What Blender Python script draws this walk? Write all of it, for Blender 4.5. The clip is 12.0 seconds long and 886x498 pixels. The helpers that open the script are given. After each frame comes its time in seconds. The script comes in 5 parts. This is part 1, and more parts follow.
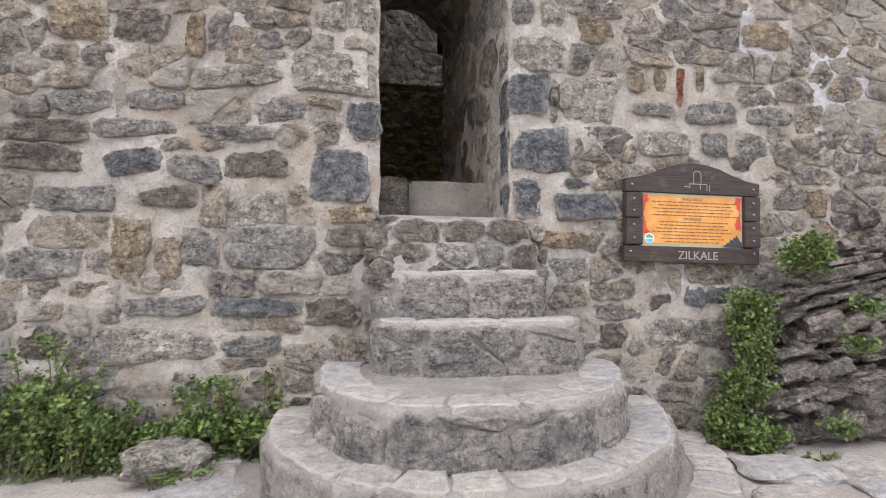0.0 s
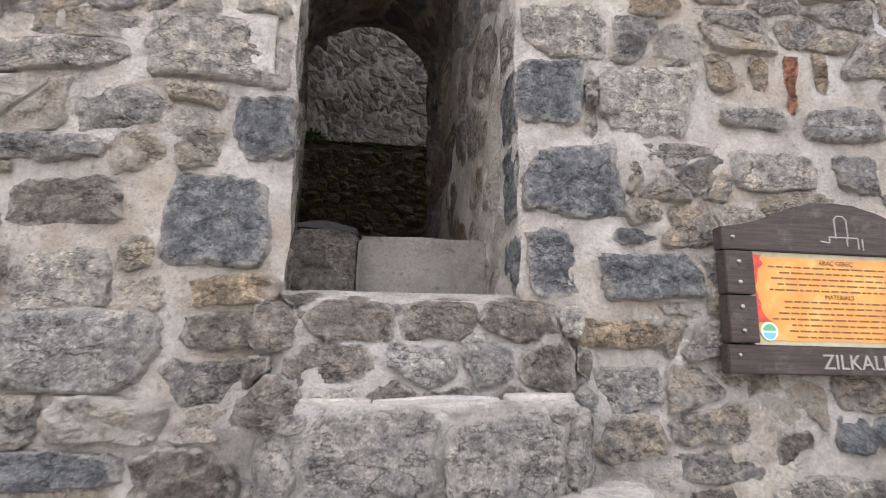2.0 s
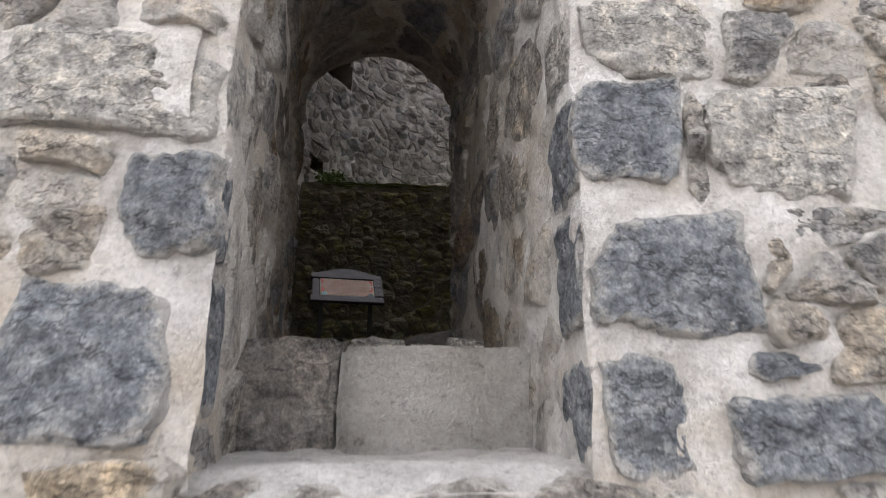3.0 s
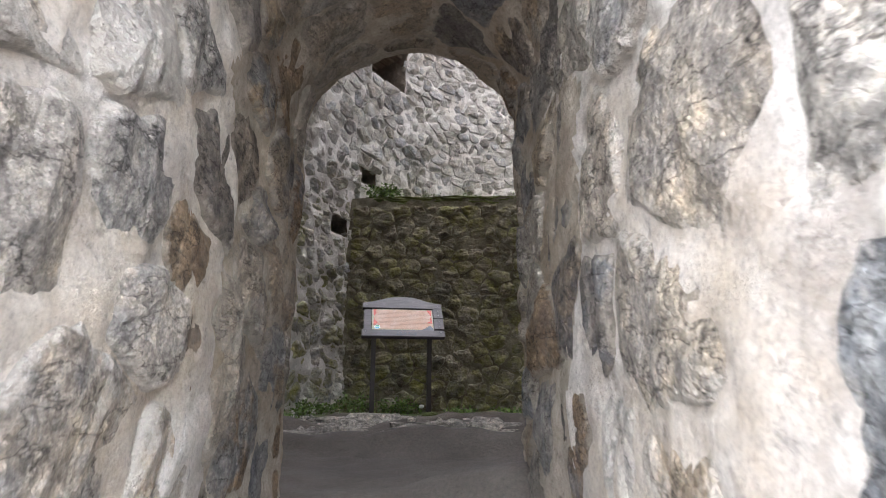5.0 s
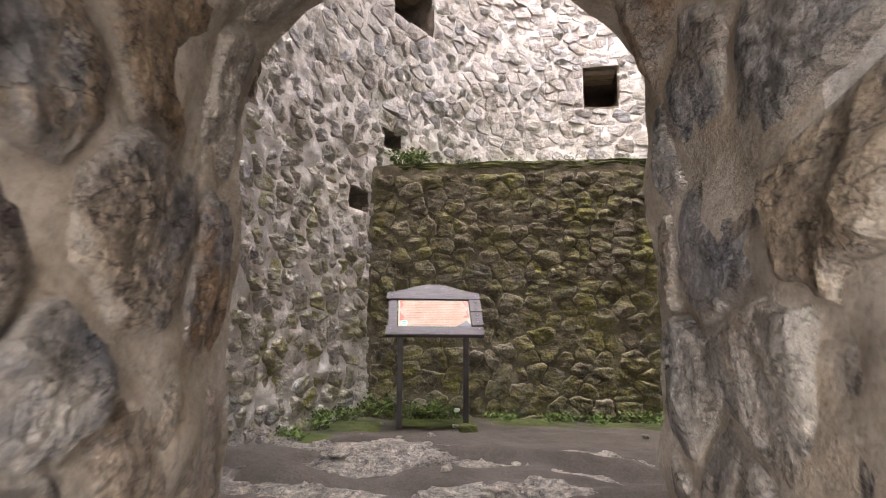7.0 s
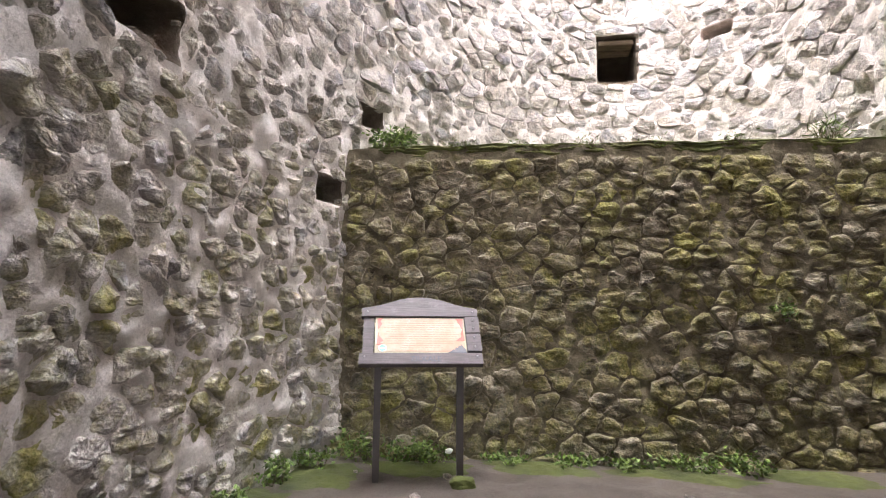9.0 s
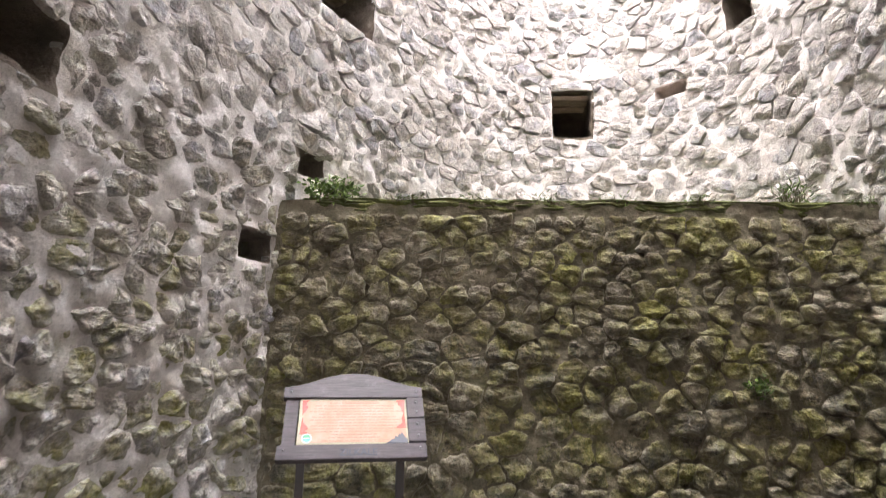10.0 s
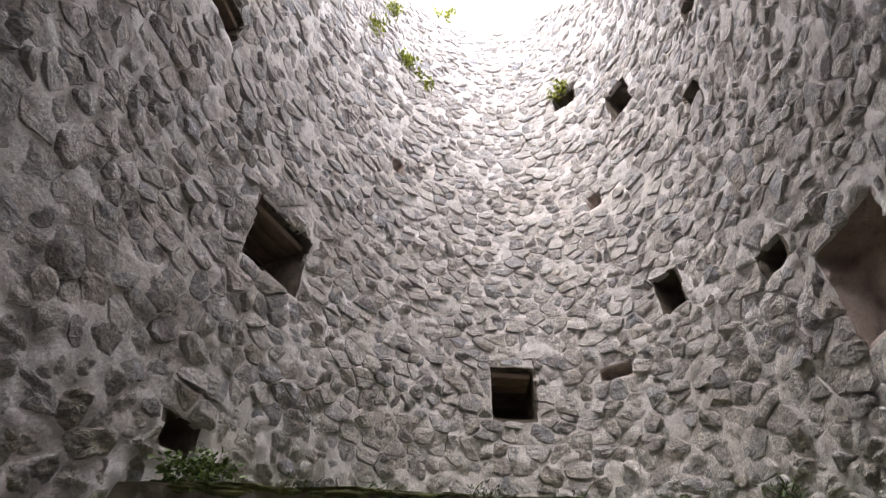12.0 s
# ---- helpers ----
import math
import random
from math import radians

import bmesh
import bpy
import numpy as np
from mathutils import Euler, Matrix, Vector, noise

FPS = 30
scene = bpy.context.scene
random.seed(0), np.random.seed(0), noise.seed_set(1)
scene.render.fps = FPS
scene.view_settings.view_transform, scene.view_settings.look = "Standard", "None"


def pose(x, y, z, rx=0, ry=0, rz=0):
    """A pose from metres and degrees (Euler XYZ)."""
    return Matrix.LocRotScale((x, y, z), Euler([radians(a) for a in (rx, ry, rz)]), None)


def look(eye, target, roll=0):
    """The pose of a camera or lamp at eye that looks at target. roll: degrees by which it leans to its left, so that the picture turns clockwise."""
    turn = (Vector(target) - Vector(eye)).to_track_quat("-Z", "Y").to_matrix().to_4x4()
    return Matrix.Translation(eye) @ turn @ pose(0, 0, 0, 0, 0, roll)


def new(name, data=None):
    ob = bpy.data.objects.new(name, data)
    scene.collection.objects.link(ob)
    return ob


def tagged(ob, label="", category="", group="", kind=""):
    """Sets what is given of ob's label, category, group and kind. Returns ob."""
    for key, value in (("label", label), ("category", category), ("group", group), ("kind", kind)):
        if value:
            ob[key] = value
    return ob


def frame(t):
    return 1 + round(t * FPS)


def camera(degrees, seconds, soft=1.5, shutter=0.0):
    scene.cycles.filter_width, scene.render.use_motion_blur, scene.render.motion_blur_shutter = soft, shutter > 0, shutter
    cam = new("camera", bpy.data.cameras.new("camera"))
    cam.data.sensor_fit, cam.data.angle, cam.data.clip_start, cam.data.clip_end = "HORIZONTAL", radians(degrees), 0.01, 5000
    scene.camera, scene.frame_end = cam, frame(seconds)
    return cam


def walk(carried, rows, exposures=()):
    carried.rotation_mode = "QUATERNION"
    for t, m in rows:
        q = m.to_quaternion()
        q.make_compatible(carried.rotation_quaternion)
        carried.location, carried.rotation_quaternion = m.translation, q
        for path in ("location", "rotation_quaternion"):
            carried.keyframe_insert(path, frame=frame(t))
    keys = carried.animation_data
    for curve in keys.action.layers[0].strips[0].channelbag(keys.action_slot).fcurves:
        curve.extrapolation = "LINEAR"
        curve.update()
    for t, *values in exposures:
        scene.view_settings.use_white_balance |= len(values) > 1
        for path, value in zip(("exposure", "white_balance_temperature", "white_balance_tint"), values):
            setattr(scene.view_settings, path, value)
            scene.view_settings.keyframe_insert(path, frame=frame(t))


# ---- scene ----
cam = camera(78.7, 12.0, soft=1.0, shutter=0.25)
METRES, EYE, TILT, LEAN, TURN = 8.0, 1.5, 3.0, 0.0, 0.0
ROWS = [
    (0.0, 0.0, 0.0, 0.0, -0.0, -0.0, 0.0),
    (0.5, 0.0104, 0.0462, 0.0029, -0.2, 1.41, 0.11),
    (1.0, 0.0103, 0.1003, 0.0053, -0.14, 3.03, -0.06),
    (1.5, 0.0139, 0.1517, 0.0072, 0.03, 5.63, -0.11),
    (2.0, 0.0217, 0.1985, 0.0122, 0.64, 8.06, -0.02),
    (2.5, 0.0233, 0.2563, 0.0242, 2.03, 9.91, 0.01),
    (3.0, 0.0255, 0.2964, 0.0595, 4.32, 11.54, 0.09),
    (3.5, 0.0339, 0.335, 0.0842, 6.43, 11.9, 0.26),
    (5.5, 0.0046, 0.459, 0.1558, 13.39, 10.26, 0.29),
    (6.0, -0.0128, 0.4963, 0.1763, 14.6, 9.25, 0.19),
    (6.5, -0.019, 0.5247, 0.187, 15.03, 7.9, 0.25),
    (7.0, -0.0181, 0.5618, 0.207, 15.26, 5.76, 0.38),
    (9.0, -0.0522, 0.7146, 0.2464, 14.73, 4.12, 0.27),
    (9.5, -0.0604, 0.7565, 0.2601, 12.47, 5.23, 0.0),
    (10.0, -0.0587, 0.7922, 0.2725, 9.84, 9.24, -0.06),
    (10.5, -0.0579, 0.8214, 0.2827, 8.73, 16.93, -0.09),
    (11.0, -0.0621, 0.8571, 0.2886, 7.72, 24.57, -0.25),
    (11.5, -0.0597, 0.8864, 0.2948, 5.89, 31.99, -0.31),
    (12.0, -0.0539, 0.9169, 0.3012, 3.13, 38.93, -0.3),
]
EXPOSURES = [(0.0, 0.47, 6350, 14), (2.0, 0.75, 6300, 14), (3.0, 1.15, 6150, 11), (3.5, 1.5, 6150, 10), (3.7, 1.75, 6150, 11), (5.3, 3.4, 6000, 10), (6.0, 3.75, 6250, 13), (7.0, 4.0, 6600, 17),
             (9.0, 4.4, 6450, 16), (9.5, 4.4, 6350, 14), (10.0, 4.25, 6350, 14), (11.0, 3.4, 6300, 14), (11.5, 3.0, 6250, 14), (12.0, 2.58, 6250, 14)]
walk(cam, [(t, pose(0, 0, EYE, TILT, LEAN, TURN) @ pose(METRES * x, METRES * y, METRES * z, 90 + pitch, roll, yaw)) for t, x, y, z, yaw, pitch, roll in ROWS], EXPOSURES)

# ---- world and light: an overcast sky with a broad soft sun ----
world = bpy.data.worlds.new("World")
scene.world = world
world.use_nodes = True
wt = world.node_tree
sky = wt.nodes.new("ShaderNodeTexSky")
sky.sky_type = "NISHITA"
sky.sun_disc = False
sky.sun_elevation, sky.sun_rotation = radians(66), radians(200)
sky.air_density, sky.dust_density, sky.ozone_density = 1.0, 4.0, 1.0
veil = wt.nodes.new("ShaderNodeMixRGB")
veil.inputs[0].default_value = 0.72
up = wt.nodes.new("ShaderNodeSeparateXYZ")
wt.links.new(wt.nodes.new("ShaderNodeTexCoord").outputs["Generated"], up.inputs[0])
cloud = wt.nodes.new("ShaderNodeValToRGB")
cloud.color_ramp.elements[0].position, cloud.color_ramp.elements[0].color = 0.0, (0.92, 0.92, 0.93, 1)
cloud.color_ramp.elements[1].position, cloud.color_ramp.elements[1].color = 1.0, (0.82, 0.82, 0.845, 1)
wt.links.new(up.outputs[2], cloud.inputs[0])
glow = wt.nodes.new("ShaderNodeMixRGB")
glow.blend_type, glow.inputs[0].default_value, glow.inputs[2].default_value = "MULTIPLY", 1.0, (14.5, 14.5, 14.5, 1)
wt.links.new(cloud.outputs[0], glow.inputs[1])
wt.links.new(glow.outputs[0], veil.inputs[2])
wt.links.new(sky.outputs[0], veil.inputs[1])
wt.links.new(veil.outputs[0], wt.nodes["Background"].inputs[0])
wt.nodes["Background"].inputs[1].default_value = 0.15

sun = new("sun", bpy.data.lights.new("sun", "SUN"))
sun.data.energy, sun.data.angle, sun.data.color = 0.6, radians(45), (1.0, 0.97, 0.93)
sun.matrix_world = look((0, 0, 30), (4.6, 12.6, 0.0))


# ---- materials ----
def nodes_of(name):
    m = bpy.data.materials.new(name)
    m.use_nodes = True
    return m, m.node_tree, m.node_tree.nodes["Principled BSDF"]


def noise_node(nt, scale, detail=6.0, rough=0.6, vec=None):
    n = nt.nodes.new("ShaderNodeTexNoise")
    n.inputs["Scale"].default_value, n.inputs["Detail"].default_value, n.inputs["Roughness"].default_value = scale, detail, rough
    if vec is not None:
        nt.links.new(vec, n.inputs["Vector"])
    return n


def ramp_node(nt, fac, stops, interp="LINEAR"):
    r = nt.nodes.new("ShaderNodeValToRGB")
    r.color_ramp.interpolation = interp
    els = r.color_ramp.elements
    while len(els) < len(stops):
        els.new(0.5)
    for e, (p, c) in zip(els, stops):
        e.position, e.color = p, (*c, 1)
    nt.links.new(fac, r.inputs[0])
    return r


def mix_node(nt, fac, a, b, blend="MIX"):
    m = nt.nodes.new("ShaderNodeMixRGB")
    m.blend_type = blend
    for sock, v in zip(m.inputs, (fac, a, b)):
        if hasattr(v, "is_output"):
            nt.links.new(v, sock)
        elif isinstance(v, tuple):
            sock.default_value = (*v, 1)
        else:
            sock.default_value = v
    return m


def bump_node(nt, bsdf, height, strength, dist, under=None):
    b = nt.nodes.new("ShaderNodeBump")
    b.inputs["Strength"].default_value, b.inputs["Distance"].default_value = strength, dist
    nt.links.new(height, b.inputs["Height"])
    if under is not None:
        nt.links.new(under.outputs[0], b.inputs["Normal"])
    nt.links.new(b.outputs[0], bsdf.inputs["Normal"])
    return b


def step_mask(nt, fac, lo, hi):
    return ramp_node(nt, fac, [(lo, (0, 0, 0)), (hi, (1, 1, 1))]).outputs[0]


def world_pos(nt):
    return nt.nodes.new("ShaderNodeNewGeometry").outputs["Position"]


GREYS = [(0.0, (0.19, 0.18, 0.17)), (0.18, (0.28, 0.26, 0.24)), (0.34, (0.35, 0.30, 0.235)), (0.48, (0.23, 0.225, 0.225)),
         (0.6, (0.33, 0.265, 0.19)), (0.74, (0.42, 0.38, 0.335)), (0.88, (0.26, 0.215, 0.165)), (1.0, (0.31, 0.295, 0.28))]
OLIVES = [(0.0, (0.095, 0.082, 0.06)), (0.25, (0.165, 0.145, 0.10)), (0.5, (0.225, 0.20, 0.14)), (0.75, (0.12, 0.115, 0.095)), (1.0, (0.24, 0.215, 0.16))]
CHALKS = [(0.0, (0.22, 0.20, 0.19)), (0.12, (0.34, 0.315, 0.30)), (0.25, (0.46, 0.435, 0.41)), (0.5, (0.29, 0.29, 0.305)), (0.62, (0.38, 0.34, 0.30)), (0.75, (0.50, 0.475, 0.45)), (1.0, (0.36, 0.325, 0.285))]


def stone_material(name, palette, single=None, per="object", moss=0.0, moss_z=None, lime=0.35, grain=1.0, lime_col=(0.52, 0.48, 0.43), contrast=1.0, relief=1.0, cracks=0.85):
    """Rubble stone: a colour of its own for each piece, mottling, lime wash at random, grain and chips in relief, moss in patches."""
    m, nt, bsdf = nodes_of(name)
    pos = world_pos(nt)
    vary = None
    if single:
        base = ramp_node(nt, noise_node(nt, 3.0, 3, 0.5, pos).outputs[0], [(0.3, tuple(c * 0.8 for c in single)), (0.7, tuple(min(1, c * 1.2) for c in single))]).outputs[0]
    else:
        src = nt.nodes.new("ShaderNodeObjectInfo").outputs["Random"] if per == "object" else nt.nodes.new("ShaderNodeNewGeometry").outputs["Random Per Island"]
        base = ramp_node(nt, src, palette).outputs[0]
        shift = nt.nodes.new("ShaderNodeMath")
        shift.operation = "MULTIPLY_ADD"
        shift.inputs[1].default_value, shift.inputs[2].default_value = 7.31, 0.37
        nt.links.new(src, shift.inputs[0])
        other = nt.nodes.new("ShaderNodeMath")
        other.operation = "FRACT"
        nt.links.new(shift.outputs[0], other.inputs[0])
        vary = other.outputs[0]
        two = step_mask(nt, noise_node(nt, 5, 6, 0.65, pos).outputs[0], 0.46, 0.58)
        base = mix_node(nt, two, base, ramp_node(nt, vary, palette).outputs[0]).outputs[0]
    mottle = ramp_node(nt, noise_node(nt, 14 * grain, 8, 0.7, pos).outputs[0], [(0.3, (0.34, 0.34, 0.36)), (0.5, (1, 1, 1)), (0.7, (1.75, 1.68, 1.56))]).outputs[0]
    col = mix_node(nt, contrast, base, mottle, "MULTIPLY").outputs[0]
    speck = ramp_node(nt, noise_node(nt, 120, 4, 0.7, pos).outputs[0], [(0.34, (0.45, 0.45, 0.45)), (0.66, (1.55, 1.55, 1.55))]).outputs[0]
    col = mix_node(nt, 0.4 * contrast, col, speck, "MULTIPLY").outputs[0]
    # bedding: the stone splits along level planes, with thin dark cracks
    bed = nt.nodes.new("ShaderNodeMapping")
    bed.inputs["Scale"].default_value, bed.inputs["Rotation"].default_value = (1.0, 1.0, 2.3), (0.25, 0.2, 0.0)
    nt.links.new(pos, bed.inputs[0])
    layer = noise_node(nt, 6.5, 9, 0.68, bed.outputs[0]).outputs[0]
    seam = noise_node(nt, 4.5, 5, 0.6, bed.outputs[0]).outputs[0]
    crack = ramp_node(nt, seam, [(0.478, (1, 1, 1)), (0.5, (0.25, 0.24, 0.24)), (0.512, (1, 1, 1))]).outputs[0]
    col = mix_node(nt, cracks, col, crack, "MULTIPLY").outputs[0]
    fleck = ramp_node(nt, noise_node(nt, 42, 6, 0.75, pos).outputs[0], [(0.36, (0.48, 0.48, 0.49)), (0.48, (1.1, 1.1, 1.1)), (0.62, (1.75, 1.72, 1.68))]).outputs[0]
    col = mix_node(nt, 0.65 * contrast, col, fleck, "MULTIPLY").outputs[0]
    patchy = noise_node(nt, 6.5, 10, 0.78, pos).outputs[0]
    if vary:
        more = nt.nodes.new("ShaderNodeMath")
        more.operation = "MULTIPLY_ADD"
        more.inputs[1].default_value = 0.34
        nt.links.new(vary, more.inputs[0])
        nt.links.new(patchy, more.inputs[2])
        less = nt.nodes.new("ShaderNodeMath")
        less.operation = "SUBTRACT"
        less.inputs[1].default_value = 0.17
        nt.links.new(more.outputs[0], less.inputs[0])
        patchy = less.outputs[0]
    wash = step_mask(nt, patchy, 0.52, 0.66)
    wash = mix_node(nt, 1.0, wash, (lime, lime, lime), "MULTIPLY").outputs[0]
    col = mix_node(nt, wash, col, lime_col).outputs[0]
    rim = nt.nodes.new("ShaderNodeAttribute")
    rim.attribute_name = "rim"
    ragged = nt.nodes.new("ShaderNodeMath")
    ragged.operation = "MULTIPLY_ADD"
    ragged.inputs[1].default_value = 1.1
    nt.links.new(noise_node(nt, 16, 9, 0.75, pos).outputs[0], ragged.inputs[0])
    nt.links.new(rim.outputs["Fac"], ragged.inputs[2])
    smear = step_mask(nt, ragged.outputs[0], 0.0, 1.0)
    smear.node.color_ramp.elements[0].position, smear.node.color_ramp.elements[1].position = 0.69, 0.77
    half = nt.nodes.new("ShaderNodeMath")
    half.operation = "MULTIPLY"
    half.inputs[1].default_value = 0.5
    nt.links.new(ragged.outputs[0], half.inputs[0])
    nt.links.new(half.outputs[0], smear.node.inputs[0])
    smear = mix_node(nt, 1.0, smear, (0.75, 0.75, 0.75), "MULTIPLY").outputs[0]
    col = mix_node(nt, smear, col, lime_col).outputs[0]
    if moss:
        patch = step_mask(nt, noise_node(nt, 2.3, 9, 0.7, pos).outputs[0], 0.62 - 0.25 * moss, 0.82 - 0.25 * moss)
        if moss_z:
            sep = nt.nodes.new("ShaderNodeSeparateXYZ")
            nt.links.new(pos, sep.inputs[0])
            rng = nt.nodes.new("ShaderNodeMapRange")
            rng.inputs[1].default_value, rng.inputs[2].default_value, rng.inputs[3].default_value, rng.inputs[4].default_value = moss_z[0], moss_z[1], 1.0, 0.0
            nt.links.new(sep.outputs[2], rng.inputs[0])
            patch = mix_node(nt, 1.0, patch, rng.outputs[0], "MULTIPLY").outputs[0]
        green = ramp_node(nt, noise_node(nt, 30, 5, 0.7, pos).outputs[0], [(0.3, (0.10, 0.10, 0.026)), (0.5, (0.23, 0.22, 0.07)), (0.7, (0.40, 0.38, 0.16))]).outputs[0]
        col = mix_node(nt, patch, col, green).outputs[0]
    nt.links.new(col, bsdf.inputs["Base Color"])
    bsdf.inputs["Roughness"].default_value = 0.9
    bsdf.inputs["Specular IOR Level"].default_value = 0.25
    b0 = bump_node(nt, bsdf, layer, 1.0, 0.11 * relief)
    b0 = bump_node(nt, bsdf, crack, cracks, 0.012, b0)
    b1 = bump_node(nt, bsdf, noise_node(nt, 32, 6, 0.7, pos).outputs[0], 1.0, 0.03 * relief, b0)
    chips = nt.nodes.new("ShaderNodeTexVoronoi")
    chips.feature, chips.inputs["Scale"].default_value = "F1", 26
    warp = noise_node(nt, 12, 4, 0.6, pos)
    add = nt.nodes.new("ShaderNodeVectorMath")
    add.operation = "MULTIPLY_ADD"
    add.inputs[1].default_value = (0.12, 0.12, 0.12)
    nt.links.new(warp.outputs["Color"], add.inputs[0])
    nt.links.new(pos, add.inputs[2])
    nt.links.new(add.outputs[0], chips.inputs["Vector"])
    b2 = bump_node(nt, bsdf, chips.outputs["Distance"], 0.6, 0.04 * relief, b1)
    bump_node(nt, bsdf, noise_node(nt, 90, 5, 0.7, pos).outputs[0], 0.8, 0.012 * relief, b2)
    return m


def mortar_material(name, dark, light, stain, moss=0.0, moss_z=None, relief=1.0):
    m, nt, bsdf = nodes_of(name)
    pos = world_pos(nt)
    col = ramp_node(nt, noise_node(nt, 4.0, 10, 0.72, pos).outputs[0], [(0.35, dark), (0.62, light)]).outputs[0]
    blot = step_mask(nt, noise_node(nt, 1.5, 8, 0.72, pos).outputs[0], 0.45, 0.64)
    blot = mix_node(nt, 1.0, blot, (0.7, 0.7, 0.7), "MULTIPLY").outputs[0]
    col = mix_node(nt, blot, col, stain).outputs[0]
    speck = ramp_node(nt, noise_node(nt, 70, 6, 0.75, pos).outputs[0], [(0.3, (0.55, 0.54, 0.53)), (0.55, (1.2, 1.2, 1.2))]).outputs[0]
    col = mix_node(nt, 0.45, col, speck, "MULTIPLY").outputs[0]
    pit = ramp_node(nt, noise_node(nt, 24, 8, 0.75, pos).outputs[0], [(0.34, (0.5, 0.48, 0.46)), (0.44, (1.1, 1.1, 1.1))]).outputs[0]
    col = mix_node(nt, 0.7, col, pit, "MULTIPLY").outputs[0]
    if moss:
        patch = step_mask(nt, noise_node(nt, 2.6, 9, 0.7, pos).outputs[0], 0.62 - 0.25 * moss, 0.85 - 0.25 * moss)
        if moss_z:
            sep = nt.nodes.new("ShaderNodeSeparateXYZ")
            nt.links.new(pos, sep.inputs[0])
            rng = nt.nodes.new("ShaderNodeMapRange")
            rng.inputs[1].default_value, rng.inputs[2].default_value, rng.inputs[3].default_value, rng.inputs[4].default_value = moss_z[0], moss_z[1], 1.0, 0.0
            nt.links.new(sep.outputs[2], rng.inputs[0])
            patch = mix_node(nt, 1.0, patch, rng.outputs[0], "MULTIPLY").outputs[0]
        col = mix_node(nt, patch, col, (0.17, 0.165, 0.06)).outputs[0]
    nt.links.new(col, bsdf.inputs["Base Color"])
    bsdf.inputs["Roughness"].default_value = 0.95
    bsdf.inputs["Specular IOR Level"].default_value = 0.2
    b0 = bump_node(nt, bsdf, noise_node(nt, 11, 10, 0.7, pos).outputs[0], 1.0, 0.07 * relief)
    b1 = bump_node(nt, bsdf, noise_node(nt, 30, 7, 0.7, pos).outputs[0], 1.0, 0.028 * relief, b0)
    bump_node(nt, bsdf, noise_node(nt, 75, 6, 0.75, pos).outputs[0], 0.8, 0.012, b1)
    return m


def soil_material(name, dark, light, green=None, fine=60):
    m, nt, bsdf = nodes_of(name)
    pos = world_pos(nt)
    col = ramp_node(nt, noise_node(nt, 2.2, 10, 0.65, pos).outputs[0], [(0.3, dark), (0.7, light)]).outputs[0]
    grit = ramp_node(nt, noise_node(nt, fine, 6, 0.75, pos).outputs[0], [(0.3, (0.6, 0.6, 0.6)), (0.7, (1.35, 1.35, 1.35))]).outputs[0]
    col = mix_node(nt, 0.9, col, grit, "MULTIPLY").outputs[0]
    if green:
        patch = step_mask(nt, noise_node(nt, 1.6, 10, 0.7, pos).outputs[0], green[0], green[1])
        col = mix_node(nt, patch, col, (0.07, 0.085, 0.022)).outputs[0]
    nt.links.new(col, bsdf.inputs["Base Color"])
    bsdf.inputs["Roughness"].default_value = 0.92
    b1 = bump_node(nt, bsdf, noise_node(nt, 7, 10, 0.7, pos).outputs[0], 0.8, 0.05)
    bump_node(nt, bsdf, noise_node(nt, fine, 5, 0.7, pos).outputs[0], 0.6, 0.01, b1)
    return m


def wood_material(name, dark, light, rough=0.6):
    m, nt, bsdf = nodes_of(name)
    pos = nt.nodes.new("ShaderNodeTexCoord").outputs["Object"]
    mp = nt.nodes.new("ShaderNodeMapping")
    mp.inputs["Scale"].default_value = (1.5, 12, 22)
    nt.links.new(pos, mp.inputs[0])
    g = noise_node(nt, 4, 9, 0.7, mp.outputs[0])
    col = ramp_node(nt, g.outputs[0], [(0.3, dark), (0.7, light)]).outputs[0]
    worn = step_mask(nt, noise_node(nt, 9, 8, 0.75, pos).outputs[0], 0.55, 0.8)
    worn = mix_node(nt, 1.0, worn, (0.5, 0.5, 0.5), "MULTIPLY").outputs[0]
    col = mix_node(nt, worn, col, (0.20, 0.19, 0.185)).outputs[0]
    nt.links.new(col, bsdf.inputs["Base Color"])
    bsdf.inputs["Roughness"].default_value = rough
    bsdf.inputs["Specular IOR Level"].default_value = 0.22
    bump_node(nt, bsdf, g.outputs[0], 0.5, 0.004)
    return m


def plain_material(name, col, rough=0.6, metal=0.0, var=0.15, scale=25):
    m, nt, bsdf = nodes_of(name)
    pos = nt.nodes.new("ShaderNodeTexCoord").outputs["Object"]
    c = ramp_node(nt, noise_node(nt, scale, 6, 0.6, pos).outputs[0], [(0.3, tuple(x * (1 - var) for x in col)), (0.7, tuple(min(1, x * (1 + var)) for x in col))]).outputs[0]
    nt.links.new(c, bsdf.inputs["Base Color"])
    bsdf.inputs["Roughness"].default_value, bsdf.inputs["Metallic"].default_value = rough, metal
    return m


def leaf_material(name, dark, light):
    m, nt, bsdf = nodes_of(name)
    src = nt.nodes.new("ShaderNodeNewGeometry").outputs["Random Per Island"]
    col = ramp_node(nt, src, [(0.0, dark), (0.7, light), (1.0, tuple(min(1, c * 1.5) for c in light))]).outputs[0]
    nt.links.new(col, bsdf.inputs["Base Color"])
    bsdf.inputs["Roughness"].default_value = 0.55
    bsdf.inputs["Subsurface Weight"].default_value = 0.0
    return m


